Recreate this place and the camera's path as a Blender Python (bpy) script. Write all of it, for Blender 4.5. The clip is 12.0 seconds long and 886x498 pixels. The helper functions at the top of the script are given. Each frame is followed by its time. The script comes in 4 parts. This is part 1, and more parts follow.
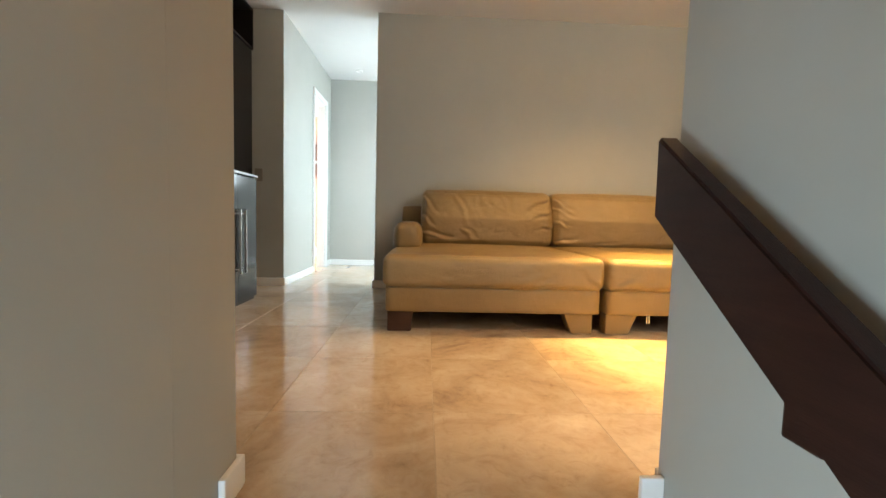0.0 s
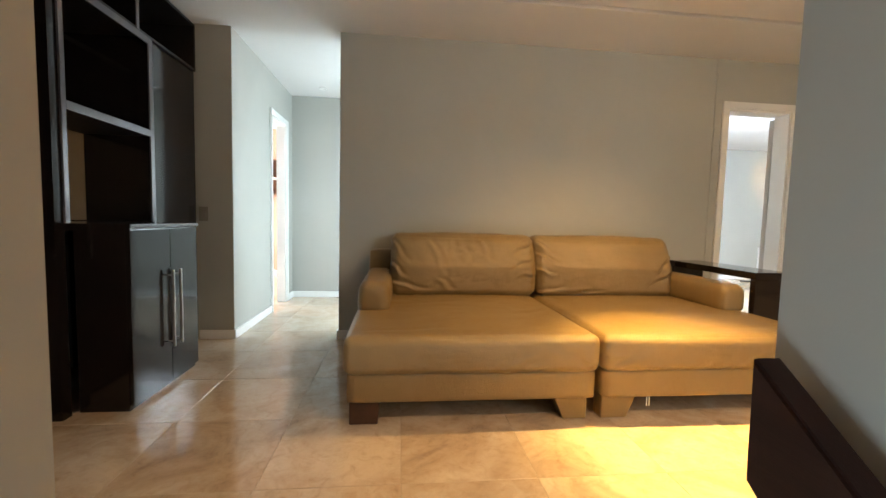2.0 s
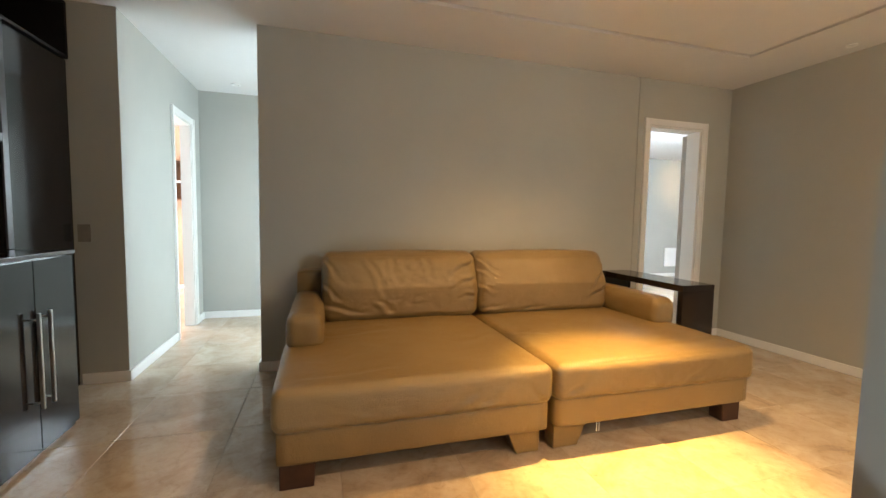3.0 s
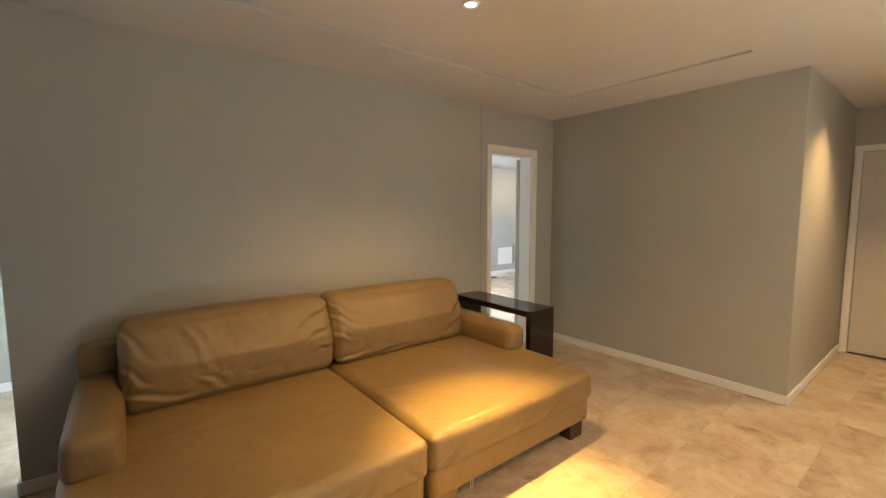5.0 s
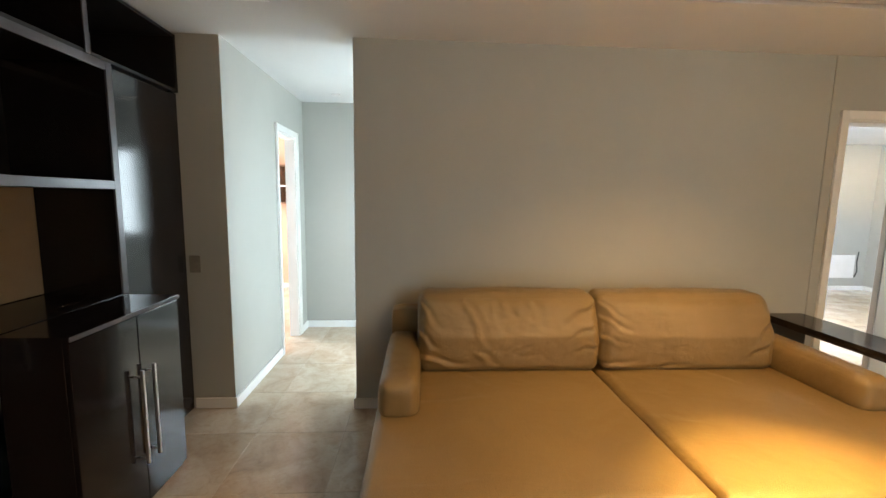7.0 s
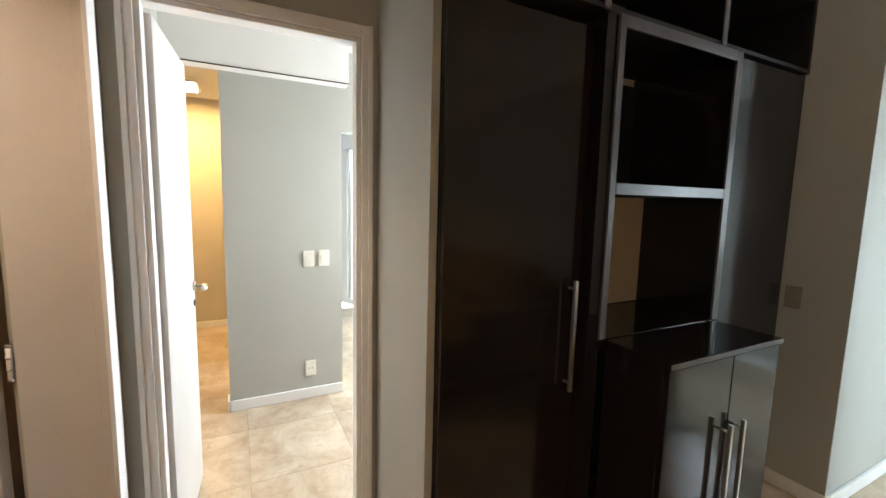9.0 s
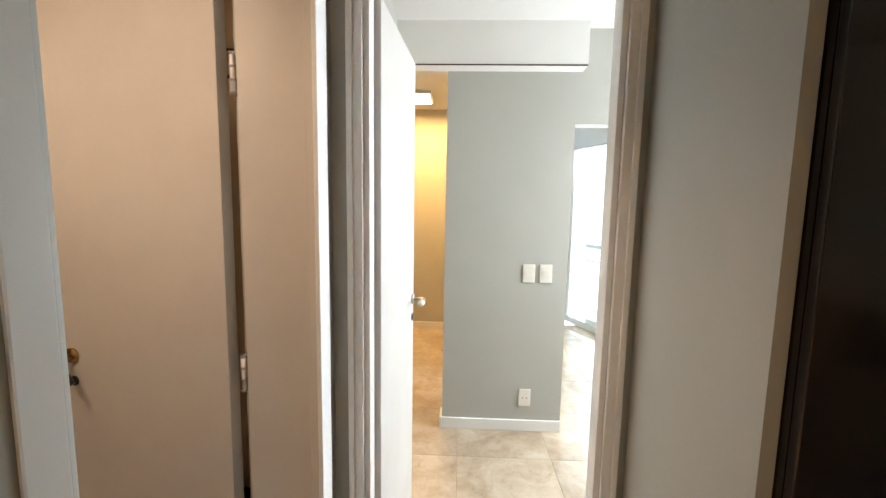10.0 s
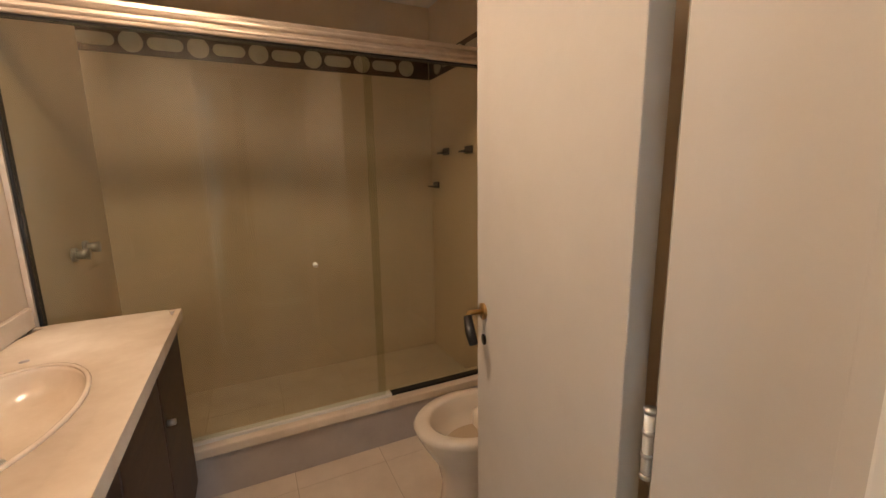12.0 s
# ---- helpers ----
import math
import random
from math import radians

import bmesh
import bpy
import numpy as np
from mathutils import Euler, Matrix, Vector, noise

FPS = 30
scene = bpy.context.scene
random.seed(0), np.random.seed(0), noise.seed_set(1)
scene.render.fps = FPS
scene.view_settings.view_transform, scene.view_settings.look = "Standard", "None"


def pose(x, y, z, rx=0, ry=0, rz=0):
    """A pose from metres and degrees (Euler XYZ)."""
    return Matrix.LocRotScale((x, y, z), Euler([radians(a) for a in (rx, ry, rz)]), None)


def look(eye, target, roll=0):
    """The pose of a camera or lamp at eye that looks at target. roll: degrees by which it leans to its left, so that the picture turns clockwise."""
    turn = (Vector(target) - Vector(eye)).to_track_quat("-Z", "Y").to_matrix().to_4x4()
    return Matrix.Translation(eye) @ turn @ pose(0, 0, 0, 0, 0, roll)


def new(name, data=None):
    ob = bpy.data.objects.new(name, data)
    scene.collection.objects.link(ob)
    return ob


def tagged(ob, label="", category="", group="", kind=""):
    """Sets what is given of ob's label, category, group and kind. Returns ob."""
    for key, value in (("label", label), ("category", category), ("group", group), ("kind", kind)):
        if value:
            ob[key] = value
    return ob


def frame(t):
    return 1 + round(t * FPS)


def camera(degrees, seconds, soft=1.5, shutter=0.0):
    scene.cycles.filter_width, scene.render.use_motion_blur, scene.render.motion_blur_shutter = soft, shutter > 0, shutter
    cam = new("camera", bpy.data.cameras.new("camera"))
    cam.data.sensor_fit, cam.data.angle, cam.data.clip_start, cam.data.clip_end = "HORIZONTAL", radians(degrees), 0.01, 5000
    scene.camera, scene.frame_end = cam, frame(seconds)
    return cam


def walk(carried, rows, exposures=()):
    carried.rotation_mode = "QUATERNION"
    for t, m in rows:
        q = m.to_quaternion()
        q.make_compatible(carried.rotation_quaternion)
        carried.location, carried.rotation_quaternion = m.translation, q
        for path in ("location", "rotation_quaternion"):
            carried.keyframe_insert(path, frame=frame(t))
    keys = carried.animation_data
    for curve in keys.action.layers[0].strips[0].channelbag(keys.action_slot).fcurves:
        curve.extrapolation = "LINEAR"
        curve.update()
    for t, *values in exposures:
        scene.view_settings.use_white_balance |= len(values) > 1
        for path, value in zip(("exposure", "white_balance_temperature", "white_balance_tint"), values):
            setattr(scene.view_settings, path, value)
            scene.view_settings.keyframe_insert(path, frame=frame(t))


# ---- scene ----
cam = camera(94.4, 12.0)
EXPOSURES = [(0, 0.48), (1.0, 0.42), (2.5, 0.22), (3.5, 0.12), (5.5, -0.06), (6.5, 0.02), (7.5, 0.38), (9.5, 0.14), (10, 0.06), (10.5, -0.36), (11, -0.34), (11.5, 0.14), (12, 0.34)]
PATH = [
    (0, (0.476, -3.832, 0.653), (0.56, -1.838, 0.513), 1.6),
    (0.5, (0.47, -3.731, 0.777), (0.546, -1.738, 0.624), 1.5),
    (1, (0.509, -3.619, 0.861), (0.595, -1.626, 0.711), 1.6),
    (1.5, (0.549, -3.53, 0.979), (0.668, -1.54, 0.813), 1.6),
    (2, (0.493, -3.451, 1.017), (0.705, -1.467, 0.876), 1.4),
    (2.5, (0.44, -3.334, 1.107), (0.826, -1.376, 0.973), 1.2),
    (3, (0.441, -3.228, 1.151), (1.002, -1.314, 1.007), 1.0),
    (3.5, (0.475, -3.111, 1.252), (1.25, -1.275, 1.085), 0.9),
    (5.5, (0.48, -2.896, 1.479), (1.746, -1.358, 1.303), -0.3),
    (6, (0.448, -2.835, 1.437), (1.512, -1.151, 1.256), -0.1),
    (6.5, (0.419, -2.793, 1.477), (1.089, -0.921, 1.26), 0.6),
    (7, (0.443, -2.779, 1.481), (0.552, -0.797, 1.238), 0.9),
    (7.3, (0.449, -2.775, 1.484), (0.19, -0.809, 1.229), 1.0),
    (7.5, (0.443, -2.762, 1.485), (-0.058, -0.843, 1.224), 0.8),
    (7.7, (0.417, -2.745, 1.486), (-0.311, -0.901, 1.224), 1.0),
    (9.3, (-0.168, -2.452, 1.46), (-2.06, -1.842, 1.242), 1.2),
    (9.5, (-0.257, -2.436, 1.461), (-2.202, -2.017, 1.248), 1.1),
    (10, (-0.511, -2.494, 1.465), (-2.497, -2.57, 1.241), 1.0),
    (10.5, (-0.726, -2.595, 1.470), (-2.613, -3.206, 1.212), 0.7),
    (11, (-0.876, -2.67, 1.425), (-2.523, -3.765, 1.126), 0.3),
    (11.5, (-1.036, -2.723, 1.377), (-2.295, -4.24, 1.04), -0.4),
    (12, (-1.144, -2.755, 1.35), (-1.986, -4.532, 0.988), -1.0),
]
walk(cam, [(t, look(e, g, r)) for t, e, g, r in PATH], EXPOSURES)


# ---- world, sun, large lights ----
world = bpy.data.worlds.new("world")
scene.world = world
world.use_nodes = True
_nt = world.node_tree
_bg = _nt.nodes["Background"]
_sky = _nt.nodes.new("ShaderNodeTexSky")
_sky.sky_type = "NISHITA"
_sky.sun_disc = False
_sky.sun_elevation = radians(48)
_sky.sun_rotation = radians(250)
_nt.links.new(_sky.outputs[0], _bg.inputs[0])
_bg.inputs[1].default_value = 0.12

SUN = bpy.data.lights.new("sun", "SUN")
SUN.energy, SUN.angle, SUN.color = 3.0, radians(0.5), (1.0, 0.95, 0.88)
sun = new("sun", SUN)
sun.matrix_world = look((-12, 4, 14), (-5, -0.5, 0))

H = 2.49
WARM = (1.0, 0.65, 0.24)
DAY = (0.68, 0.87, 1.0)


def area(name, at, target, w, h, power, color):
    d = bpy.data.lights.new(name, "AREA")
    d.shape, d.size, d.size_y, d.energy, d.color = "RECTANGLE", w, h, power, color
    ob = new(name, d)
    ob.matrix_world = look(at, target)
    return ob


def spot(name, x, y, z, power, color, degrees=95, blend=0.8, size=0.035, target=None):
    d = bpy.data.lights.new(name, "SPOT")
    d.energy, d.color, d.spot_size, d.spot_blend, d.shadow_soft_size = power, color, radians(degrees), blend, size
    ob = new(name, d)
    ob.matrix_world = look((x, y, z), target or (x, y + 0.0001, 0))
    return ob


# daylight panels; only the hall east, bedroom and living room ones stand at openings
area("daylight_hall_east", (2.25, 1.0, 1.2), (0, 1.0, 0.9), 1.3, 1.1, 48, DAY)
# added fill behind the sofa wall, no opening there; brightens the corridor end
area("fill_hall_south", (0.75, 0.24, 0.95), (-0.3, 1.86, 0.8), 0.5, 1.2, 40, DAY)
# added panel before the closed study wall, in place of an unseen window
area("daylight_fill_study", (-3.15, 2.6, 1.5), (-1, 2.6, 1.2), 1.6, 1.2, 170, (0.95, 0.95, 1.0))
area("daylight_bedroom", (-5.75, 0.0, 1.2), (-4.97, -1.84, 1.2), 5.6, 3.4, 310, (0.70, 0.85, 1.0))
# added fill before the closed north wall, brightens the bedroom floor and jambs
area("fill_dressing", (-2.6, -0.52, 1.4), (-2.3, -2.2, 1.2), 0.8, 1.2, 85, (0.88, 0.94, 1.0))
# added panel at the closed south wall, aimed to brighten the far wall
area("daylight_fill_east_room", (5.2, 0.25, 1.5), (6.2, 3.9, 1.2), 1.8, 1.3, 260, (0.72, 0.84, 1.0))
# added unseen fill low in the stairwell, throws the handrail's shadow up the wall
area("fill_stairs_low", (0.15, -4.35, -0.25), (1.04, -3.3, 1.3), 0.25, 0.3, 19, DAY)
# warm-tinted fill in an added, unseen south window; lifts the living room walls
area("fill_living_south", (3.0, -4.10, 1.5), (2.6, -1.0, 1.2), 2.0, 1.2, 34, (1.0, 0.87, 0.68))

# lamps
spot("lamp_over_sofa", 1.90, -1.36, H - 0.03, 900, (1.0, 0.60, 0.15), 42, 1.0, 0.03, (1.88, -1.74, 0))
spot("lamp_over_sofa_spill", 1.90, -1.36, H - 0.03, 175, (1.0, 0.59, 0.22), 120, 1.0)
spot("lamp_entrance", 4.91, -2.62, H - 0.03, 150, (1.0, 0.62, 0.26), 110, 0.9, 0.06)
# added soft fill out of view, lights the room as a whole
spot("fill_room_south", 1.75, -3.2, H - 0.03, 230, (1.0, 0.62, 0.31), 150, 0.9, 0.3)
# added unseen fill over the stairs, warms the stair walls
spot("fill_stairs_top", 0.62, -3.9, H - 0.03, 15, (1.0, 0.50, 0.19), 150, 0.9)
spot("lamp_bathroom", -0.80, -3.70, H - 0.10, 52, (1.0, 0.72, 0.50), 170, 0.6, 0.14)
spot("lamp_east_room", 5.85, 1.80, H - 0.03, 120, (1.0, 0.85, 0.6), 150, 0.9)
spot("lamp_east_room_wall", 6.6, 2.3, H - 0.03, 150, (1.0, 0.72, 0.36), 40, 1.0, 0.03, (7.85, 3.9, 1.9))
area("lamp_passage", (-4.6, -2.9, H - 0.06), (-4.6, -2.9, 0), 0.5, 0.5, 45, (1.0, 0.60, 0.22))


# ---- materials ----
def mat(name, base, rough=0.5, metal=0.0):
    m = bpy.data.materials.new(name)
    m.use_nodes = True
    b = m.node_tree.nodes["Principled BSDF"]
    b.inputs["Base Color"].default_value = (*base, 1)
    b.inputs["Roughness"].default_value = rough
    b.inputs["Metallic"].default_value = metal
    return m, m.node_tree, b


def noisy(nt, scale, detail=4, rough=0.55, kind="Object", stretch=None):
    tc = nt.nodes.new("ShaderNodeTexCoord")
    src = tc.outputs[kind]
    if stretch:
        mp = nt.nodes.new("ShaderNodeMapping")
        mp.inputs["Scale"].default_value = stretch
        nt.links.new(src, mp.inputs[0])
        src = mp.outputs[0]
    n = nt.nodes.new("ShaderNodeTexNoise")
    n.inputs["Scale"].default_value, n.inputs["Detail"].default_value, n.inputs["Roughness"].default_value = scale, detail, rough
    nt.links.new(src, n.inputs["Vector"])
    return n


def ramp(nt, fac, stops):
    r = nt.nodes.new("ShaderNodeValToRGB")
    e = r.color_ramp.elements
    while len(e) < len(stops):
        e.new(0.5)
    for el, (p, c) in zip(e, stops):
        el.position, el.color = p, (*c, 1)
    nt.links.new(fac, r.inputs[0])
    return r


def bump(nt, b, height, strength, dist=0.01):
    n = nt.nodes.new("ShaderNodeBump")
    n.inputs["Strength"].default_value, n.inputs["Distance"].default_value = strength, dist
    nt.links.new(height, n.inputs["Height"])
    nt.links.new(n.outputs[0], b.inputs["Normal"])
    return n


def mottled(name, dark, light, scale, rough, bump_scale=0, bump_strength=0.1, metal=0.0, stretch=None, rough2=None):
    """Two tones at a coarse scale and fine relief."""
    m, nt, b = mat(name, light, rough, metal)
    n = noisy(nt, scale, 5, 0.6, stretch=stretch)
    r = ramp(nt, n.outputs[0], [(0.3, dark), (0.7, light)])
    nt.links.new(r.outputs[0], b.inputs["Base Color"])
    if bump_scale:
        k = noisy(nt, bump_scale, 3, stretch=stretch)
        bump(nt, b, k.outputs[0], bump_strength, 0.002)
    if rough2 is not None:
        k2 = noisy(nt, scale * 2.3, 3)
        mr = nt.nodes.new("ShaderNodeMapRange")
        mr.inputs["To Min"].default_value, mr.inputs["To Max"].default_value = rough, rough2
        nt.links.new(k2.outputs[0], mr.inputs[0])
        nt.links.new(mr.outputs[0], b.inputs["Roughness"])
    return m


M_WALL = mottled("wall_paint", (0.375, 0.37, 0.33), (0.42, 0.415, 0.375), 0.9, 0.62, 160, 0.10)
M_WHITEWALL = mottled("white_paint_wall", (0.70, 0.69, 0.66), (0.76, 0.75, 0.72), 1.2, 0.6, 150, 0.2)
M_CEIL = mottled("ceiling_paint", (0.62, 0.61, 0.59), (0.68, 0.67, 0.65), 0.8, 0.8, 120, 0.15)
M_PEACH = mottled("peach_paint", (0.50, 0.30, 0.19), (0.57, 0.35, 0.23), 1.0, 0.7, 120, 0.2)
M_DOOR = mottled("door_paint", (0.54, 0.515, 0.485), (0.60, 0.575, 0.545), 2.5, 0.38, 60, 0.12, rough2=0.5)
M_TRIM = mottled("trim_paint", (0.74, 0.73, 0.70), (0.80, 0.79, 0.77), 3.0, 0.4, 80, 0.1)
# near-black for the shadow line painted along the beam
M_SHADOWLINE = mat("painted_shadow_line", (0.06, 0.03, 0.02), 0.9)[0]
M_GROUT = mottled("grout", (0.36, 0.29, 0.21), (0.47, 0.39, 0.29), 8, 0.85, 90, 0.3)
M_WENGE = mottled("dark_wood", (0.012, 0.009, 0.009), (0.015, 0.011, 0.011), 2, 0.12, 60, 0.015, stretch=(3, 3, 0.6))
for _m in (M_WENGE,):
    _m.node_tree.nodes["Principled BSDF"].inputs["Specular IOR Level"].default_value = 0.42
    _m.node_tree.nodes["Principled BSDF"].inputs["Roughness"].default_value = 0.11
# matt copy of the dark wood, recess shade put into its darker colour
M_WENGEIN = mottled("dark_wood_inside_shaded", (0.006, 0.004, 0.004), (0.011, 0.008, 0.007), 3, 0.5, 70, 0.12)
M_CABEDGE = mottled("grey_lacquer_edge", (0.07, 0.065, 0.075), (0.11, 0.105, 0.12), 6, 0.28, 50, 0.05)
M_RAIL = mottled("reddish_dark_wood", (0.015, 0.006, 0.005), (0.034, 0.013, 0.010), 5, 0.4, 90, 0.25, stretch=(6, 0.7, 6), rough2=0.55)
M_RAIL.node_tree.nodes["Principled BSDF"].inputs["Specular IOR Level"].default_value = 0.25
M_LEG = mottled("leg_wood", (0.03, 0.012, 0.008), (0.06, 0.025, 0.016), 9, 0.45, 60, 0.2)
M_VANITY = mottled("vanity_wood", (0.014, 0.007, 0.005), (0.060, 0.028, 0.016), 5, 0.5, 90, 0.3, stretch=(8, 1, 8))
M_METAL = mottled("brushed_steel", (0.55, 0.54, 0.53), (0.68, 0.67, 0.66), 30, 0.28, 200, 0.1, metal=1.0)
M_BRASS = mottled("aged_brass", (0.35, 0.22, 0.09), (0.55, 0.36, 0.15), 25, 0.32, 100, 0.1, metal=1.0)
M_BLACK = mat("black_grip", (0.012, 0.011, 0.010), 0.5)[0]
# railing colour raised to mid grey, window glare put into the paint
M_RAILBAR = mat("balcony_metal_glare", (0.45, 0.45, 0.46), 0.5, 0.1)[0]
M_ALU = mottled("champagne_aluminium", (0.62, 0.52, 0.42), (0.72, 0.62, 0.52), 12, 0.35, 120, 0.08, metal=0.55)
M_PLASTIC = mottled("ivory_plastic", (0.66, 0.63, 0.55), (0.72, 0.69, 0.62), 20, 0.35, 60, 0.05)
M_GREYPL = mottled("grey_switch", (0.20, 0.18, 0.15), (0.26, 0.24, 0.20), 20, 0.4, 60, 0.05)
M_CERAMIC = mottled("beige_ceramic", (0.68, 0.60, 0.50), (0.76, 0.68, 0.58), 3, 0.1, 20, 0.02)
M_WATER = mat("bowl_inside", (0.45, 0.36, 0.26), 0.15)[0]
M_MARBLE = mottled("cream_marble", (0.62, 0.50, 0.38), (0.80, 0.70, 0.58), 4.5, 0.16, 40, 0.04)
M_CURBFACE = mottled("grey_stone_skirt", (0.40, 0.35, 0.33), (0.50, 0.45, 0.42), 5, 0.35, 40, 0.08)
M_BATHTILE = mottled("bath_wall_tile", (0.58, 0.46, 0.33), (0.68, 0.56, 0.42), 2.0, 0.3, 12, 0.04, rough2=0.42)
M_BATHFLOOR = mottled("bath_floor_tile", (0.60, 0.50, 0.40), (0.70, 0.60, 0.49), 5, 0.25, 40, 0.06)
M_BANDDARK = mottled("border_brown", (0.045, 0.022, 0.016), (0.09, 0.05, 0.035), 14, 0.3, 60, 0.1)
M_BANDLIGHT = mottled("border_cream", (0.45, 0.40, 0.32), (0.58, 0.52, 0.43), 14, 0.3, 60, 0.1)
M_WOOD = mottled("shelf_wood", (0.20, 0.10, 0.05), (0.32, 0.17, 0.09), 4, 0.45, 80, 0.15, stretch=(1, 6, 6))
M_OUTSIDE = mottled("pale_building", (0.60, 0.60, 0.58), (0.72, 0.72, 0.70), 0.5, 0.9, 20, 0.1)
# pinkish tone for the groove lining, darker and redder than the ceiling
M_COVE = mottled("groove_pink", (0.50, 0.29, 0.23), (0.58, 0.34, 0.27), 3, 0.8)


def emit(name, color, strength):
    m = bpy.data.materials.new(name)
    m.use_nodes = True
    nt = m.node_tree
    nt.nodes.remove(nt.nodes["Principled BSDF"])
    e = nt.nodes.new("ShaderNodeEmission")
    e.inputs[0].default_value, e.inputs[1].default_value = (*color, 1), strength
    nt.links.new(e.outputs[0], nt.nodes["Material Output"].inputs[0])
    return m


M_BULB = emit("lamp_glow", (1.0, 0.86, 0.62), 9)
M_BULBW = emit("lamp_glow_white", (1.0, 0.93, 0.80), 9)


def travertine():
    m, nt, b = mat("travertine", (0.6, 0.5, 0.4), 0.15)
    info = nt.nodes.new("ShaderNodeObjectInfo")
    tc = nt.nodes.new("ShaderNodeTexCoord")
    off = nt.nodes.new("ShaderNodeVectorMath")
    off.operation = "ADD"
    sc = nt.nodes.new("ShaderNodeVectorMath")
    sc.operation = "SCALE"
    comb = nt.nodes.new("ShaderNodeCombineXYZ")
    for i in range(3):
        nt.links.new(info.outputs["Random"], comb.inputs[i])
    nt.links.new(comb.outputs[0], sc.inputs[0])
    sc.inputs["Scale"].default_value = 37.0
    nt.links.new(tc.outputs["Object"], off.inputs[0])
    nt.links.new(sc.outputs[0], off.inputs[1])

    def n(scale, detail, rough, dist):
        k = nt.nodes.new("ShaderNodeTexNoise")
        k.inputs["Scale"].default_value, k.inputs["Detail"].default_value = scale, detail
        k.inputs["Roughness"].default_value, k.inputs["Distortion"].default_value = rough, dist
        nt.links.new(off.outputs[0], k.inputs["Vector"])
        return k
    big, fine, pits = n(3.2, 6, 0.62, 0.8), n(16, 6, 0.7, 1.2), n(55, 3, 0.5, 0.2)
    r1 = ramp(nt, big.outputs[0], [(0.22, (0.27, 0.20, 0.15)), (0.42, (0.47, 0.365, 0.26)), (0.60, (0.55, 0.455, 0.345)), (0.78, (0.60, 0.515, 0.405))])
    r2 = ramp(nt, fine.outputs[0], [(0.28, (0.58, 0.51, 0.45)), (0.40, (0.86, 0.82, 0.78)), (0.54, (1, 1, 1))])
    mix = nt.nodes.new("ShaderNodeMix")
    mix.data_type, mix.blend_type = "RGBA", "MULTIPLY"
    mix.inputs[0].default_value = 0.55
    nt.links.new(r1.outputs[0], mix.inputs[6])
    nt.links.new(r2.outputs[0], mix.inputs[7])
    hsv = nt.nodes.new("ShaderNodeHueSaturation")
    mr = nt.nodes.new("ShaderNodeMapRange")
    mr.inputs["To Min"].default_value, mr.inputs["To Max"].default_value = 0.92, 1.05
    nt.links.new(info.outputs["Random"], mr.inputs[0])
    nt.links.new(mr.outputs[0], hsv.inputs["Value"])
    nt.links.new(mix.outputs[2], hsv.inputs["Color"])
    nt.links.new(hsv.outputs[0], b.inputs["Base Color"])
    mr2 = nt.nodes.new("ShaderNodeMapRange")
    mr2.inputs["To Min"].default_value, mr2.inputs["To Max"].default_value = 0.05, 0.16
    nt.links.new(fine.outputs[0], mr2.inputs[0])
    nt.links.new(mr2.outputs[0], b.inputs["Roughness"])
    bump(nt, b, pits.outputs[0], 0.05, 0.002)
    return m


def leather():
    m, nt, b = mat("tan_leather", (0.4, 0.28, 0.15), 0.42)
    big = noisy(nt, 2.2, 4, 0.55)
    r = ramp(nt, big.outputs[0], [(0.3, (0.185, 0.124, 0.052)), (0.55, (0.215, 0.146, 0.063)), (0.75, (0.245, 0.168, 0.075))])
    nt.links.new(r.outputs[0], b.inputs["Base Color"])
    mr = nt.nodes.new("ShaderNodeMapRange")
    mr.inputs["To Min"].default_value, mr.inputs["To Max"].default_value = 0.24, 0.38
    nt.links.new(noisy(nt, 7, 4).outputs[0], mr.inputs[0])
    nt.links.new(mr.outputs[0], b.inputs["Roughness"])
    v = nt.nodes.new("ShaderNodeTexVoronoi")
    tc = nt.nodes.new("ShaderNodeTexCoord")
    v.inputs["Scale"].default_value = 260
    nt.links.new(tc.outputs["Object"], v.inputs["Vector"])
    crease = noisy(nt, 9, 5, 0.6)
    add = nt.nodes.new("ShaderNodeMath")
    add.operation = "MULTIPLY_ADD"
    add.inputs[1].default_value = 6.0
    nt.links.new(crease.outputs[0], add.inputs[0])
    nt.links.new(v.outputs["Distance"], add.inputs[2])
    bump(nt, b, add.outputs[0], 0.45, 0.004)
    return m


def glass(name, tint, rough=0.0):
    m = bpy.data.materials.new(name)
    m.use_nodes = True
    nt = m.node_tree
    nt.nodes.remove(nt.nodes["Principled BSDF"])
    tr = nt.nodes.new("ShaderNodeBsdfTransparent")
    tr.inputs[0].default_value = (*tint, 1)
    gl = nt.nodes.new("ShaderNodeBsdfGlossy")
    gl.inputs["Roughness"].default_value = rough
    lw = nt.nodes.new("ShaderNodeLayerWeight")
    lw.inputs[0].default_value = 0.5
    pw = nt.nodes.new("ShaderNodeMath")
    pw.operation = "POWER"
    pw.inputs[1].default_value = 5.0
    nt.links.new(lw.outputs["Facing"], pw.inputs[0])
    fr = nt.nodes.new("ShaderNodeMath")
    fr.operation = "MULTIPLY_ADD"
    fr.inputs[1].default_value, fr.inputs[2].default_value = 0.9, 0.04
    nt.links.new(pw.outputs[0], fr.inputs[0])
    mx = nt.nodes.new("ShaderNodeMixShader")
    nt.links.new(fr.outputs[0], mx.inputs[0])
    nt.links.new(tr.outputs[0], mx.inputs[1])
    nt.links.new(gl.outputs[0], mx.inputs[2])
    nt.links.new(mx.outputs[0], nt.nodes["Material Output"].inputs[0])
    return m


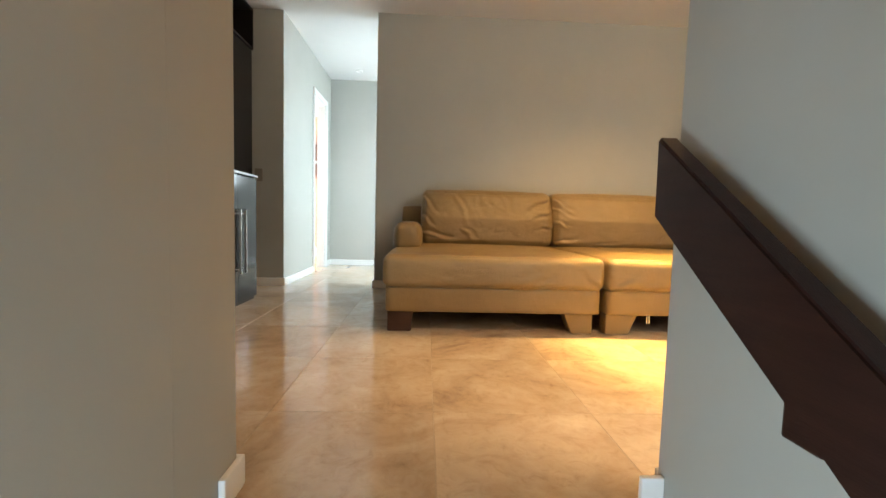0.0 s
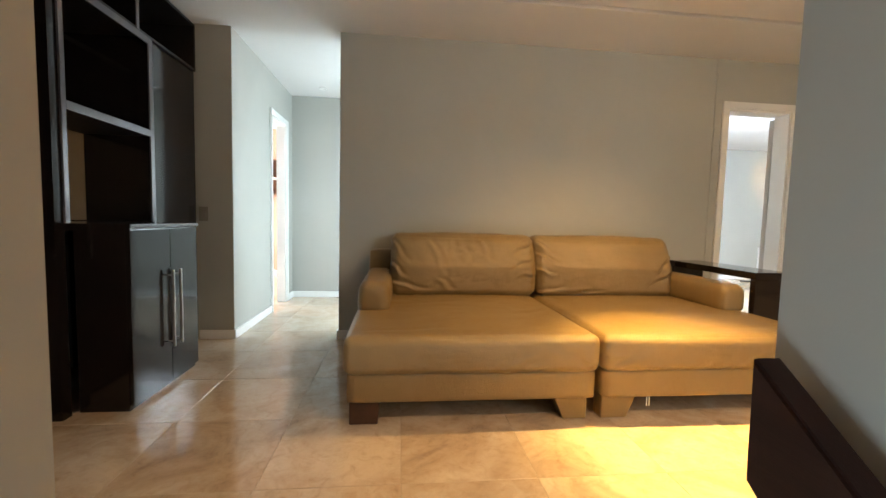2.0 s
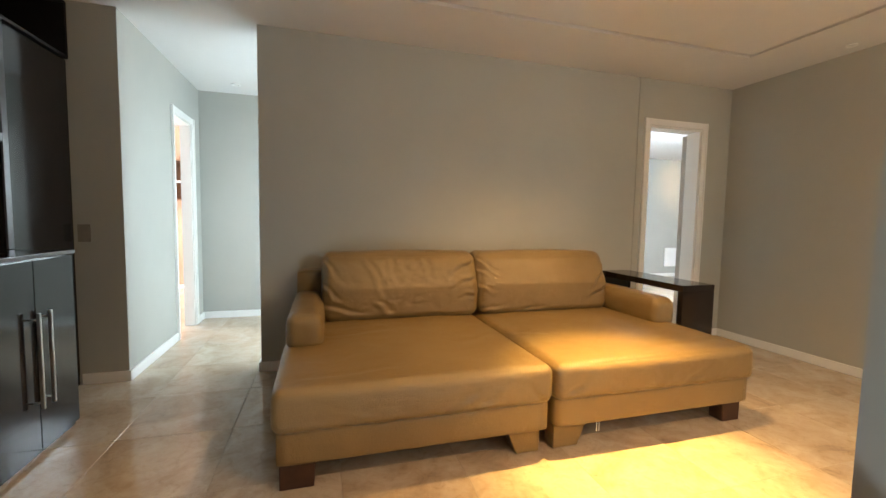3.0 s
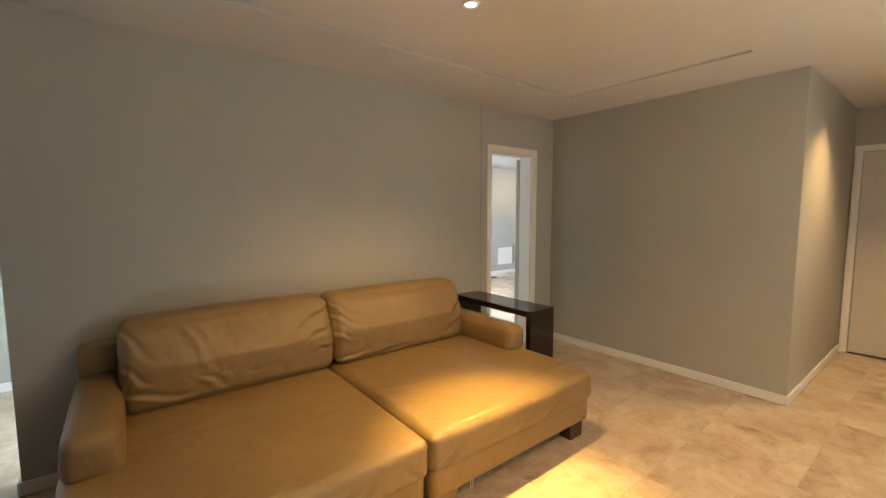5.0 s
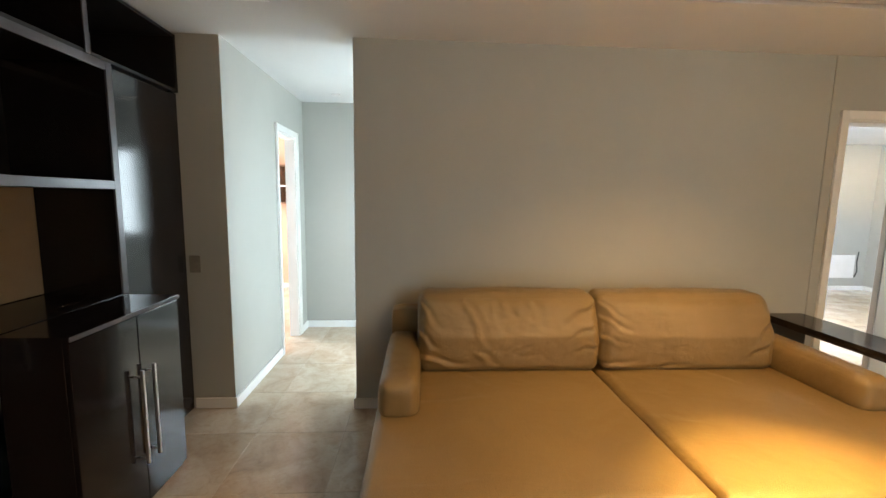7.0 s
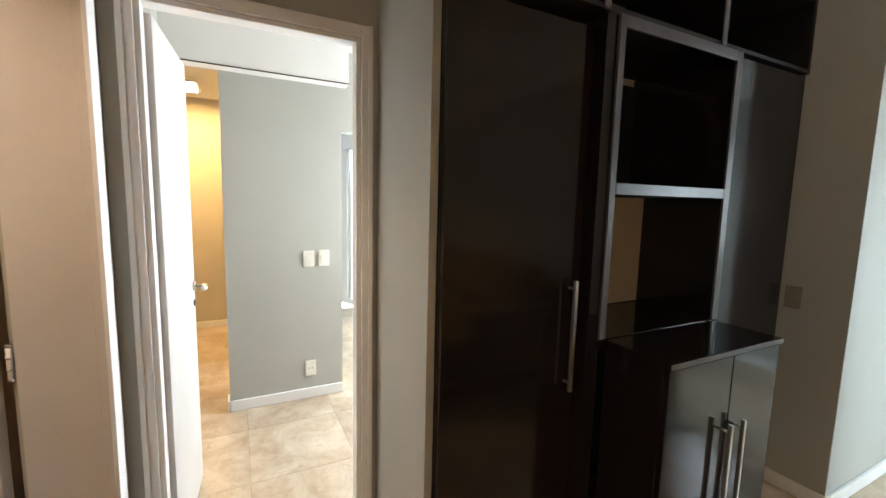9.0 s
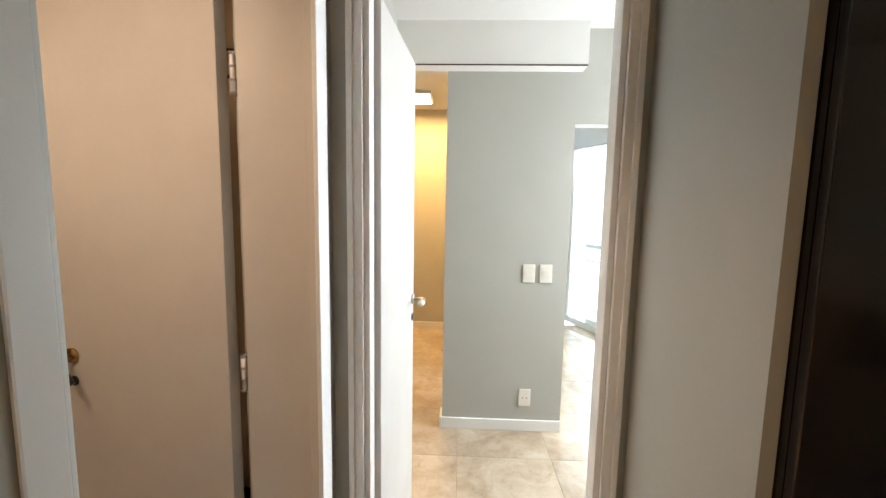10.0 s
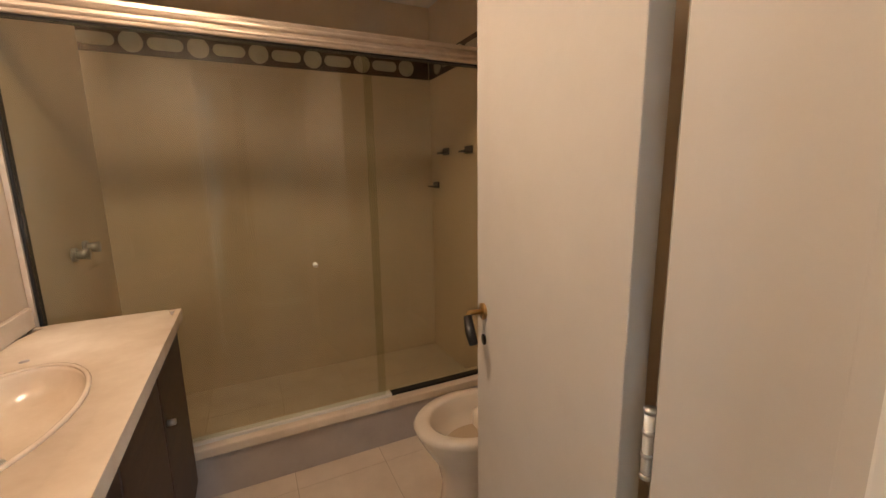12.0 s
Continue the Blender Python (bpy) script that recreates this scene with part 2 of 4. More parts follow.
def sheer():
    m = bpy.data.materials.new("sheer_cloth")
    m.use_nodes = True
    nt = m.node_tree
    nt.nodes.remove(nt.nodes["Principled BSDF"])
    tr = nt.nodes.new("ShaderNodeBsdfTransparent")
    tl = nt.nodes.new("ShaderNodeBsdfTranslucent")
    df = nt.nodes.new("ShaderNodeBsdfDiffuse")
    for s in (tl, df):
        s.inputs[0].default_value = (0.85, 0.88, 0.88, 1)
    a, c = nt.nodes.new("ShaderNodeMixShader"), nt.nodes.new("ShaderNodeMixShader")
    a.inputs[0].default_value, c.inputs[0].default_value = 0.35, 0.85
    nt.links.new(tl.outputs[0], a.inputs[1])
    nt.links.new(df.outputs[0], a.inputs[2])
    nt.links.new(tr.outputs[0], c.inputs[1])
    nt.links.new(a.outputs[0], c.inputs[2])
    nt.links.new(c.outputs[0], nt.nodes["Material Output"].inputs[0])
    return m


M_TRAV = travertine()
M_LEATHER = leather()
M_GLASS = glass("clear_glass", (0.93, 0.96, 0.95))
M_SHOWERGLASS = glass("green_tinted_glass", (0.93, 0.94, 0.89))
M_SHEER = sheer()


# ---- mesh helpers ----
def obj(name, bm, material, smooth=False):
    me = bpy.data.meshes.new(name)
    bm.normal_update()
    bm.to_mesh(me)
    bm.free()
    for m in (material if isinstance(material, (list, tuple)) else [material]):
        me.materials.append(m)
    if smooth:
        me.polygons.foreach_set("use_smooth", [True] * len(me.polygons))
    return new(name, me)


def part(name, bm, material, parent=None, label="", smooth=False):
    ob = obj(name, bm, material, smooth)
    if parent is not None:
        ob.parent = parent
        ob.matrix_parent_inverse = Matrix.Translation(-parent.location)
    if label:
        ob["label"] = label
    return ob


def thing(name, x, y, z, label, category, group=""):
    """An Empty at a thing's base; its parts are built in world places."""
    e = new(name)
    e.location = (x, y, z)
    return tagged(e, label, category, group)


def box(x0, x1, y0, y1, z0, z1, bevel=0.0, bm=None, segments=2):
    own = bmesh.new()
    bmesh.ops.create_cube(own, size=1)
    bmesh.ops.scale(own, vec=(x1 - x0, y1 - y0, z1 - z0), verts=own.verts)
    bmesh.ops.translate(own, vec=((x0 + x1) / 2, (y0 + y1) / 2, (z0 + z1) / 2), verts=own.verts)
    if bevel:
        bmesh.ops.bevel(own, geom=own.edges[:], offset=bevel, segments=segments, affect="EDGES", profile=0.6)
    if bm is None:
        return own
    return add(bm, own)


def add(bm, own):
    me = bpy.data.meshes.new("tmp")
    own.to_mesh(me)
    own.free()
    bm.from_mesh(me)
    bpy.data.meshes.remove(me)
    return bm


def boxes(rows, bevel=0.0):
    bm = bmesh.new()
    for r in rows:
        box(*r, bevel=bevel, bm=bm)
    return bm


def tube(points, radius, sides=12, bm=None, cap=True):
    """A round bar through points."""
    own = bmesh.new()
    pts = [Vector(p) for p in points]
    rings = []
    for i, p in enumerate(pts):
        d = (pts[min(i + 1, len(pts) - 1)] - pts[max(i - 1, 0)]).normalized()
        u = d.orthogonal().normalized() if i == 0 else (rings[-1][1] - rings[-1][1].project(d)).normalized()
        v = d.cross(u)
        r = radius[i] if isinstance(radius, (list, tuple)) else radius
        ring = [own.verts.new(p + r * (math.cos(a) * u + math.sin(a) * v)) for a in (2 * math.pi * k / sides for k in range(sides))]
        rings.append((ring, u))
    for (a, _), (c, _) in zip(rings, rings[1:]):
        for k in range(sides):
            own.faces.new((a[k], a[(k + 1) % sides], c[(k + 1) % sides], c[k]))
    if cap:
        own.faces.new(rings[0][0][::-1])
        own.faces.new(rings[-1][0])
    if bm is None:
        return own
    return add(bm, own)


def lathe(profile, x, y, sides=32, bm=None, sx=1.0, sy=1.0):
    """A turned form: (radius, z) from bottom to top about the upright axis at x, y."""
    own = bmesh.new()
    rings = [[own.verts.new((x + sx * r * math.cos(2 * math.pi * k / sides), y + sy * r * math.sin(2 * math.pi * k / sides), z)) for k in range(sides)] for r, z in profile]
    for a, c in zip(rings, rings[1:]):
        for k in range(sides):
            own.faces.new((a[k], a[(k + 1) % sides], c[(k + 1) % sides], c[k]))
    own.faces.new(rings[0][::-1])
    own.faces.new(rings[-1])
    if bm is None:
        return own
    return add(bm, own)


def pillow(x0, x1, y0, y1, z0, z1, r, n=14, puff=0.0, wrinkle=0.0, seed=0, shape=None):
    """A soft block: rounded edges, puffed faces and folds."""
    bm = bmesh.new()
    bmesh.ops.create_cube(bm, size=2)
    bmesh.ops.subdivide_edges(bm, edges=bm.edges[:], cuts=n, use_grid_fill=True)
    hx, hy, hz = (x1 - x0) / 2, (y1 - y0) / 2, (z1 - z0) / 2
    c = Vector(((x0 + x1) / 2, (y0 + y1) / 2, (z0 + z1) / 2))
    for v in bm.verts:
        u = Vector(v.co)
        g = Vector([math.copysign(1 - (1 - abs(a)) ** 1.5, a) for a in u])
        p = Vector((g.x * hx, g.y * hy, g.z * hz))
        core = Vector([max(-h + r, min(h - r, a)) for a, h in zip(p, (hx, hy, hz))])
        d = p - core
        if d.length > 1e-6:
            p = core + d.normalized() * min(r, max(abs(d.x), abs(d.y), abs(d.z)))
        w = [1 - abs(a) ** 2.2 for a in g]
        p.x += math.copysign(puff * 0.5 * w[1] * w[2], g.x) if abs(g.x) > 0.98 else 0
        p.y += math.copysign(puff * w[0] * w[2], g.y) if abs(g.y) > 0.98 else 0
        p.z += math.copysign(puff * w[0] * w[1], g.z) if abs(g.z) > 0.98 else 0
        if wrinkle:
            q = c + p
            s = Vector((seed * 3.1, seed * 1.7, 0))
            fold = noise.noise(Vector((q.x * 5, q.y * 5, q.z * 7)) + s) + 0.5 * noise.noise(Vector((q.x * 15, q.y * 12, q.z * 9)) + s)
            ridge = 1 - abs(noise.noise(Vector((q.x * 9 + 1.2 * fold, q.y * 4, q.z * 3.5)) + s * 2))
            pleat = 1 - abs(noise.noise(Vector((q.x * 3.5, q.y * 6, q.z * 9 + fold)) + s * 3))
            p += (p.normalized()) * wrinkle * (0.55 * fold + 4.0 * max(0.0, ridge - 0.86) - 4.5 * max(0.0, pleat - 0.88))
        if shape:
            p = shape(p, g)
        v.co = c + p
    return bm


def crease(bm, box_, folds, face="y", sign=-1):
    """Press soft folds into the face of a pillow. folds: (u0, v0, u1, v1, depth, width), shares of the face."""
    x0, x1, a0, a1, out = box_
    for v in bm.verts:
        w = v.co.z if face == "y" else v.co.y
        q = v.co.y if face == "y" else v.co.z
        side = (q - out) * sign
        if side < 0:
            continue
        near = min(1.0, side / 0.03)
        px, py = v.co.x, w
        push = 0.0
        for u0, v0, u1, v1, depth, width in folds:
            ax, ay = x0 + u0 * (x1 - x0), a0 + v0 * (a1 - a0)
            bx, by = x0 + u1 * (x1 - x0), a0 + v1 * (a1 - a0)
            dx, dy = bx - ax, by - ay
            k = max(0.0, min(1.0, ((px - ax) * dx + (py - ay) * dy) / (dx * dx + dy * dy)))
            ex, ey = px - ax - k * dx, py - ay - k * dy
            bend = 0.010 * math.sin(k * 7 + u0 * 20)
            d = (ex * dy - ey * dx) / math.hypot(dx, dy) + bend
            r = math.hypot(ex, ey)
            fade = (1 - k ** 2) * math.exp(-(max(0.0, r - abs(d)) / width) ** 2)
            push += 1.35 * depth * fade * (math.exp(-(d / width) ** 2) - 0.8 * math.exp(-((d - 1.7 * width) / width) ** 2))
        if face == "y":
            v.co.y -= sign * push * near
        else:
            v.co.z -= sign * push * near
    return bm


def wall(name, rows, material=None, bevel=0.0):
    ob = obj(name, boxes(rows, bevel), material or M_WALL)
    return tagged(ob, kind="structure")


def opening_wall_y(name, x0, x1, y0, y1, ox0, ox1, oz0, oz1, z1=H, material=None):
    """A wall that runs along x, with an opening through it."""
    rows = [(x0, ox0, y0, y1, 0, z1), (ox1, x1, y0, y1, 0, z1), (ox0, ox1, y0, y1, oz1, z1)]
    if oz0 > 0:
        rows.append((ox0, ox1, y0, y1, 0, oz0))
    return wall(name, rows, material)


def opening_wall_x(name, x0, x1, y0, y1, oy0, oy1, oz0, oz1, z1=H, material=None):
    rows = [(x0, x1, y0, oy0, 0, z1), (x0, x1, oy1, y1, 0, z1), (x0, x1, oy0, oy1, oz1, z1)]
    if oz0 > 0:
        rows.append((x0, x1, oy0, oy1, 0, oz0))
    return wall(name, rows, material)


# ---- structure ----
# living room
opening_wall_y("wall_sofa", 0.0, 4.37, 0.0, 0.15, 3.385, 4.012, 0, 2.07)
wall("wall_step", [(3.255, 3.325, -0.006, 0.0, 0.08, H - 0.001)])
wall("wall_east", [(4.37, 6.36, -2.19, 0.0, 0, H)])
opening_wall_x("wall_entrance", 6.36, 6.51, -4.05, 0.0, -3.09, -2.26, 0, 2.06)
# opening and window added out of view to carry the living room fill
opening_wall_y("wall_south", 1.04, 6.51, -4.20, -4.05, 2.0, 4.0, 0.9, 2.1)
w = new("added_window_3")
tagged(w, kind="structure")
wall("wall_stair_right", [(1.04, 1.19, -5.55, -2.92, -1.8, H)])
wall("wall_stair_left", [(-0.10, 0.036, -5.55, -3.1105, -1.8, H), (-0.10, 0.036, -3.11, -2.87, -1.8, -0.001)])
opening_wall_y("wall_hall_south", -3.18, 0.036, -3.11, -2.87, -1.645, -0.870, 0, 2.10)
wall("wall_recess_north", [(-1.72, -1.198, -1.966, -1.938, 0, H), (-1.72, -1.62, -1.938, -1.90, 0, H)])
opening_wall_x("wall_bedroom_door", -1.785, -1.72, -2.87, -1.966, -2.778, -2.039, 0, 2.10)
wall("wall_behind_cabinet", [(-1.78, -1.62, -1.90, 0.03, 0, H)])
opening_wall_x("wall_corridor_west", -0.94, -0.845, 0.18, 5.1, 1.045, 1.56, 0, 2.065)
wall("wall_pillar", [(-1.78, -0.845, 0.03, 0.18, 0, H)])
wall("wall_corridor_north", [(-0.845, 0.42, 1.86, 2.01, 0, H), (0.42, 1.08, 1.86, 2.01, 0, 1.02), (0.42, 1.08, 1.86, 2.01, 1.98, H), (1.08, 2.32, 1.86, 2.01, 0, H)])
opening_wall_x("wall_corridor_east", 2.16, 2.30, 0.15, 1.86, 0.35, 1.65, 0.8, 2.1)
# east room
wall("wall_east_room", [(2.30, 8.35, 3.90, 4.05, 0, H), (8.2, 8.35, 0.0, 3.9, 0, H), (4.37, 8.2, 0.0, 0.15, 0, H), (2.16, 2.30, 1.86, 4.05, 0, H)])
# study
wall("wall_study", [(-3.4, -3.25, 0.18, 3.95, 0, H), (-3.4, -0.94, 3.95, 4.10, 0, H), (-3.25, -1.78, 0.03, 0.18, 0, H)], M_PEACH)
# bedroom side
wall("wall_grey_partition", [(-3.18, -3.06, -2.58, -1.815, 0, H), (-3.18, -3.06, -1.815, -0.45, 1.945, H), (-3.18, -3.06, -0.70, -0.45, 0, 1.945)])
wall("wall_beam", [(-3.06, -2.955, -2.87, -1.785, 2.245, H)], M_WHITEWALL)
wall("wall_dressing_north", [(-3.06, -1.78, -0.45, -0.30, 0, H)])
# the passage lamp's yellow light is partly put into this wall colour
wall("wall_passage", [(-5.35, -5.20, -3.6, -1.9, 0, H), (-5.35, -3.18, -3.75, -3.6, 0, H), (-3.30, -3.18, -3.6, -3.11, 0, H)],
     mottled("painted_yellow_light", (0.44, 0.40, 0.32), (0.50, 0.46, 0.37), 1, 0.7, 120, 0.2))
wall("wall_passage_divider", [(-5.35, -3.6, -2.02, -1.90, 0, H)])
# bathroom
wall("wall_bath_west", [(-2.57, -2.42, -5.77, -3.11, 0, H)], M_BATHTILE)
wall("wall_bath_south", [(-2.42, -0.43, -5.77, -5.62, 0, H)], M_BATHTILE)
wall("wall_bath_east", [(-0.43, -0.10, -5.77, -3.11, 0, H)], M_BATHTILE)
# stairwell closing walls
wall("wall_stair_back", [(0.036, 1.04, -5.55, -5.40, -1.8, H)])
wall("wall_hall_fill", [(-6.6, -5.35, -3.75, -3.6, 0, H)])


def ceiling():
    xs = [-5.35, 0.75, 3.70, 3.745, 8.35]
    ys = [-5.80, -2.02, -0.69, -0.645, 5.25]
    slot = {(1, 2), (2, 2), (2, 1)}
    bm = bmesh.new()
    for i in range(4):
        for j in range(4):
            if (i, j) not in slot:
                box(xs[i], xs[i + 1], ys[j], ys[j + 1], H, H + 0.10, bm=bm)
    box(-5.35, 8.35, -5.80, 5.25, H + 0.10, H + 0.2, bm=bm)
    return tagged(obj("ceiling", bm, M_CEIL), kind="structure")


ceiling()
_g = bmesh.new()
box(0.751, 3.744, -0.6885, -0.6465, H + 0.055, H + 0.099, bm=_g)
box(3.7015, 3.7435, -2.019, -0.690, H + 0.055, H + 0.099, bm=_g)
# solid dark strip on the beam face, stands in for its shadow line
tagged(obj("beam_shadow_strip", box(-2.9545, -2.9515, -2.86, -1.787, 2.2455, 2.253), M_SHADOWLINE), kind="structure")
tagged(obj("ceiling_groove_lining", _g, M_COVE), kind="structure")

# floor slab under the tiles, open over the stairs
tagged(obj("floor", boxes([(-5.35, -0.10, -5.77, 5.1, -0.22, -0.0015), (-0.10, 1.19, -2.985, 5.1, -0.22, -0.0015), (1.19, 8.35, -4.2, 5.1, -0.22, -0.0015)]), M_GROUT), kind="structure")

# stairs going down
_st = bmesh.new()
for k in range(1, 10):
    box(0.036, 1.04, -2.985 - 0.24 * k, -2.985 - 0.24 * (k - 1) + 0.0, -1.8, -0.175 * k, bm=_st)
tagged(obj("stairs", _st, M_MARBLE), kind="structure")
_n = bmesh.new()
box(0.062, 1.036, -3.02, -2.975, -0.032, 0.0015, 0.004, _n)
tagged(obj("stair_nosing", _n, M_TRAV), kind="structure")

BASE_H = 0.075


def baseboard(rows):
    for x0, x1, y0, y1 in rows:
        tagged(obj("baseboard", box(x0, x1, y0, y1, 0.001, BASE_H, 0.004), M_TRIM), kind="structure")


baseboard([(0.0, 3.326, -0.016, -0.001), (4.075, 4.37, -0.016, -0.001), (4.354, 4.369, -2.19, -0.016), (4.354, 6.36, -2.206, -2.191),
           (-0.016, -0.001, -0.016, 0.16), (-1.11, -0.829, 0.014, 0.029), (-0.844, -0.829, 0.029, 0.985), (-0.844, -0.829, 1.62, 1.859), (-0.829, 2.15, 1.844, 1.859),
           (0.0, 2.15, 0.151, 0.166), (1.04, 1.19, -2.919, -2.904), (0.985, 1.039, -2.95, -2.935), (1.191, 1.206, -4.04, -2.92), (-0.80, 0.051, -2.869, -2.855), (0.037, 0.052, -2.96, -2.869),
           (-1.70, -1.184, -1.982, -1.967), (-1.197, -1.184, -1.967, -1.94),
           (-3.059, -3.043, -2.58, -1.815), (-3.18, -3.044, -2.596, -2.581), (-5.199, -5.184, -3.6, -2.0), (-3.24, -0.95, 3.934, 3.949),
           (2.31, 8.2, 3.884, 3.899), (8.184, 8.199, 0.2, 3.88)])


def casing_y(name, ox0, ox1, top, face, depth_sign, w=0.06, back=None, t=0.014, right=True):
    """Casing and lining round an opening in a wall along x. face: y of the wall's face, depth_sign: the way out of the wall."""
    lo, hi = sorted((face, face + depth_sign * t))
    bm = bmesh.new()
    box(ox0 - w, ox0, lo, hi, 0.001, top + w, 0.003, bm)
    box(ox1, ox1 + w, lo, hi, 0.001, top + w, 0.003, bm)
    box(ox0 + 0.0003, ox1 - 0.0003, lo, hi, top, top + w, 0.003, bm)
    lo2, hi2 = sorted((face + depth_sign * (t + 0.0005), face + depth_sign * (t + 0.008)))
    box(ox0 - w, ox0 - w + 0.018, lo2, hi2, 0.001, top + w, 0.002, bm)
    box(ox1 + w - 0.018, ox1 + w, lo2, hi2, 0.001, top + w, 0.002, bm)
    if back is not None:
        lo3, hi3 = sorted((face, back))
        box(ox0, ox0 + 0.018, lo3, hi3, 0.001, top, 0.002, bm)
        if right:
            box(ox1 - 0.018, ox1, lo3, hi3, 0.001, top, 0.002, bm)
        box(ox0 + 0.018, ox1 - 0.018, lo3, hi3, top - 0.018, top, 0.002, bm)
    return tagged(obj(name, bm, M_TRIM), kind="structure")


def casing_x(name, oy0, oy1, top, face, depth_sign, w=0.06, back=None, t=0.014):
    lo, hi = sorted((face, face + depth_sign * t))
    bm = bmesh.new()
    box(lo, hi, oy0 - w, oy0, 0.001, top + w, 0.003, bm)
    box(lo, hi, oy1, oy1 + w, 0.001, top + w, 0.003, bm)
    box(lo, hi, oy0 + 0.0003, oy1 - 0.0003, top, top + w, 0.003, bm)
    lo2, hi2 = sorted((face + depth_sign * (t + 0.0005), face + depth_sign * (t + 0.008)))
    box(lo2, hi2, oy0 - w, oy0 - w + 0.018, 0.001, top + w, 0.002, bm)
    box(lo2, hi2, oy1 + w - 0.018, oy1 + w, 0.001, top + w, 0.002, bm)
    if back is not None:
        lo3, hi3 = sorted((face, back))
        box(lo3, hi3, oy0, oy0 + 0.018, 0.001, top, 0.002, bm)
        box(lo3, hi3, oy1 - 0.018, oy1, 0.001, top, 0.002, bm)
        box(lo3, hi3, oy0 + 0.018, oy1 - 0.018, top - 0.018, top, 0.002, bm)
    return tagged(obj(name, bm, M_TRIM), kind="structure")


casing_y("door_trim_east_room", 3.386, 4.011, 2.069, -0.001, -1, back=0.15)
casing_x("door_trim_corridor", 1.046, 1.559, 2.064, -0.844, 1, back=-0.94)
casing_x("door_trim_entrance", -3.089, -2.261, 2.059, 6.359, -1)
casing_x("door_trim_bedroom", -2.777, -2.040, 2.099, -1.719, 1, w=0.045, back=-1.785)
tagged(obj("door_trim_bathroom", boxes([(-1.640, -1.560, -2.869, -2.856, 0.001, 2.16), (-0.8695, -0.825, -2.869, -2.865, 0.001, 2.16),
    (-1.5595, -0.870, -2.869, -2.856, 2.10, 2.16), (-0.888, -0.8705, -3.105, -2.878, 0.001, 2.098)], 0.003), M_TRIM), kind="structure")
tagged(obj("door_stop_bathroom", boxes([(-1.6445, -1.627, -3.096, -2.8705, 0.001, 2.098), (-1.6265, -1.580, -2.896, -2.8705, 0.001, 2.098), (-1.6265, -0.8885, -2.900, -2.8705, 2.075, 2.0985)], 0.002), M_DOOR), kind="structure")


# ---- doors ----
def lever(parent, at, out, along, grip, metal):
    """A lever handle: rose, neck and grip. out: away from the leaf; along: the way the grip points."""
    p, o, a = Vector(at), Vector(out), Vector(along)
    h = part("handle", tube([p, p + o * 0.008], 0.024, 16), metal, parent, "round rose with a lever", True)
    part("neck", tube([p + o * 0.008, p + o * 0.045, p + o * 0.052 + a * 0.012], 0.008, 10), metal, h, "", True)
    part("grip", tube([p + o * 0.052 + a * 0.01, p + o * 0.055 + a * 0.06, p + o * 0.052 + a * 0.095], [0.012, 0.0145, 0.012], 12), grip, h, "black lever grip" if grip is M_BLACK else "metal lever grip", True)
    k = p - Vector((0, 0, 0.085))
    part("keyhole_plate", tube([k, k + o * 0.004], 0.016, 12), M_BLACK, parent, "", True)


def hinge(parent, x, y, z):
    h = part("hinge", tube([(x, y, z - 0.05), (x, y, z + 0.05)], 0.0075, 10), M_TRIM, parent, "painted barrel hinge", True)
    for k in (-0.052, -0.018, 0.018, 0.052):
        part("knuckle_ring", tube([(x, y, z + k - 0.0035), (x, y, z + k + 0.0035)], 0.0092, 10), M_METAL, h, "", True)


def leaf(name, hx, hy, ang, width, height, label, thick=0.036):
    """A door leaf hinged at hx, hy; ang: the way it points, degrees from +x."""
    e = new(name)
    e.location = (0, 0, 0)
    tagged(e, label, "door")
    bm = box(0.003, width, -thick / 2, thick / 2, 0.008, height, 0.003)
    bmesh.ops.transform(bm, matrix=Matrix.Translation((hx, hy, 0)) @ Matrix.Rotation(radians(ang), 4, "Z"), verts=bm.verts)
    part("leaf", bm, M_DOOR, e)
    return e


def on_leaf(hx, hy, ang, a, b, z):
    c, s = math.cos(radians(ang)), math.sin(radians(ang))
    return (hx + a * c - b * s, hy + a * s + b * c, z)


# bathroom leaf
BL = (-1.640, -3.140, -100.6)
d = leaf("bathroom_door", *BL, 0.640, 2.07, "white painted flush door standing open into the bathroom", 0.042)
c_, s_ = math.cos(radians(BL[2])), math.sin(radians(BL[2]))
lever(d, on_leaf(*BL, 0.582, 0.021, 0.962), (-s_, c_, 0), (c_ * -0.6, s_ * -0.6, -0.75), M_BLACK, M_BRASS)
lever(d, on_leaf(*BL, 0.582, -0.021, 0.962), (s_, -c_, 0), (c_ * -1, s_ * -1, 0), M_BLACK, M_BRASS)
for z in (0.962, 1.80, 0.2):
    hinge(d, -1.634, -3.110, z)
# bedroom leaf
BD = (-1.79, -2.757, 176.3)
d = leaf("bedroom_door", *BD, 0.60, 2.07, "white painted flush door standing open into the bedroom")
c_, s_ = math.cos(radians(BD[2])), math.sin(radians(BD[2]))
lever(d, on_leaf(*BD, 0.565, -0.018, 1.024), (s_, -c_, 0), (-c_, -s_, 0), M_METAL, M_METAL)
lever(d, on_leaf(*BD, 0.565, 0.018, 1.024), (-s_, c_, 0), (-c_, -s_, 0), M_METAL, M_METAL)
for z in (0.25, 1.05, 1.85):
    hinge(d, -1.795, -2.777, z)
# east room leaf
ER = (4.000, 0.185, 31)
d = leaf("east_room_door", *ER, 0.60, 2.04, "white painted flush door open into the room behind")
c_, s_ = math.cos(radians(ER[2])), math.sin(radians(ER[2]))
lever(d, on_leaf(*ER, 0.54, 0.018, 1.0), (-s_, c_, 0), (-c_, -s_, 0), M_BLACK, M_METAL)
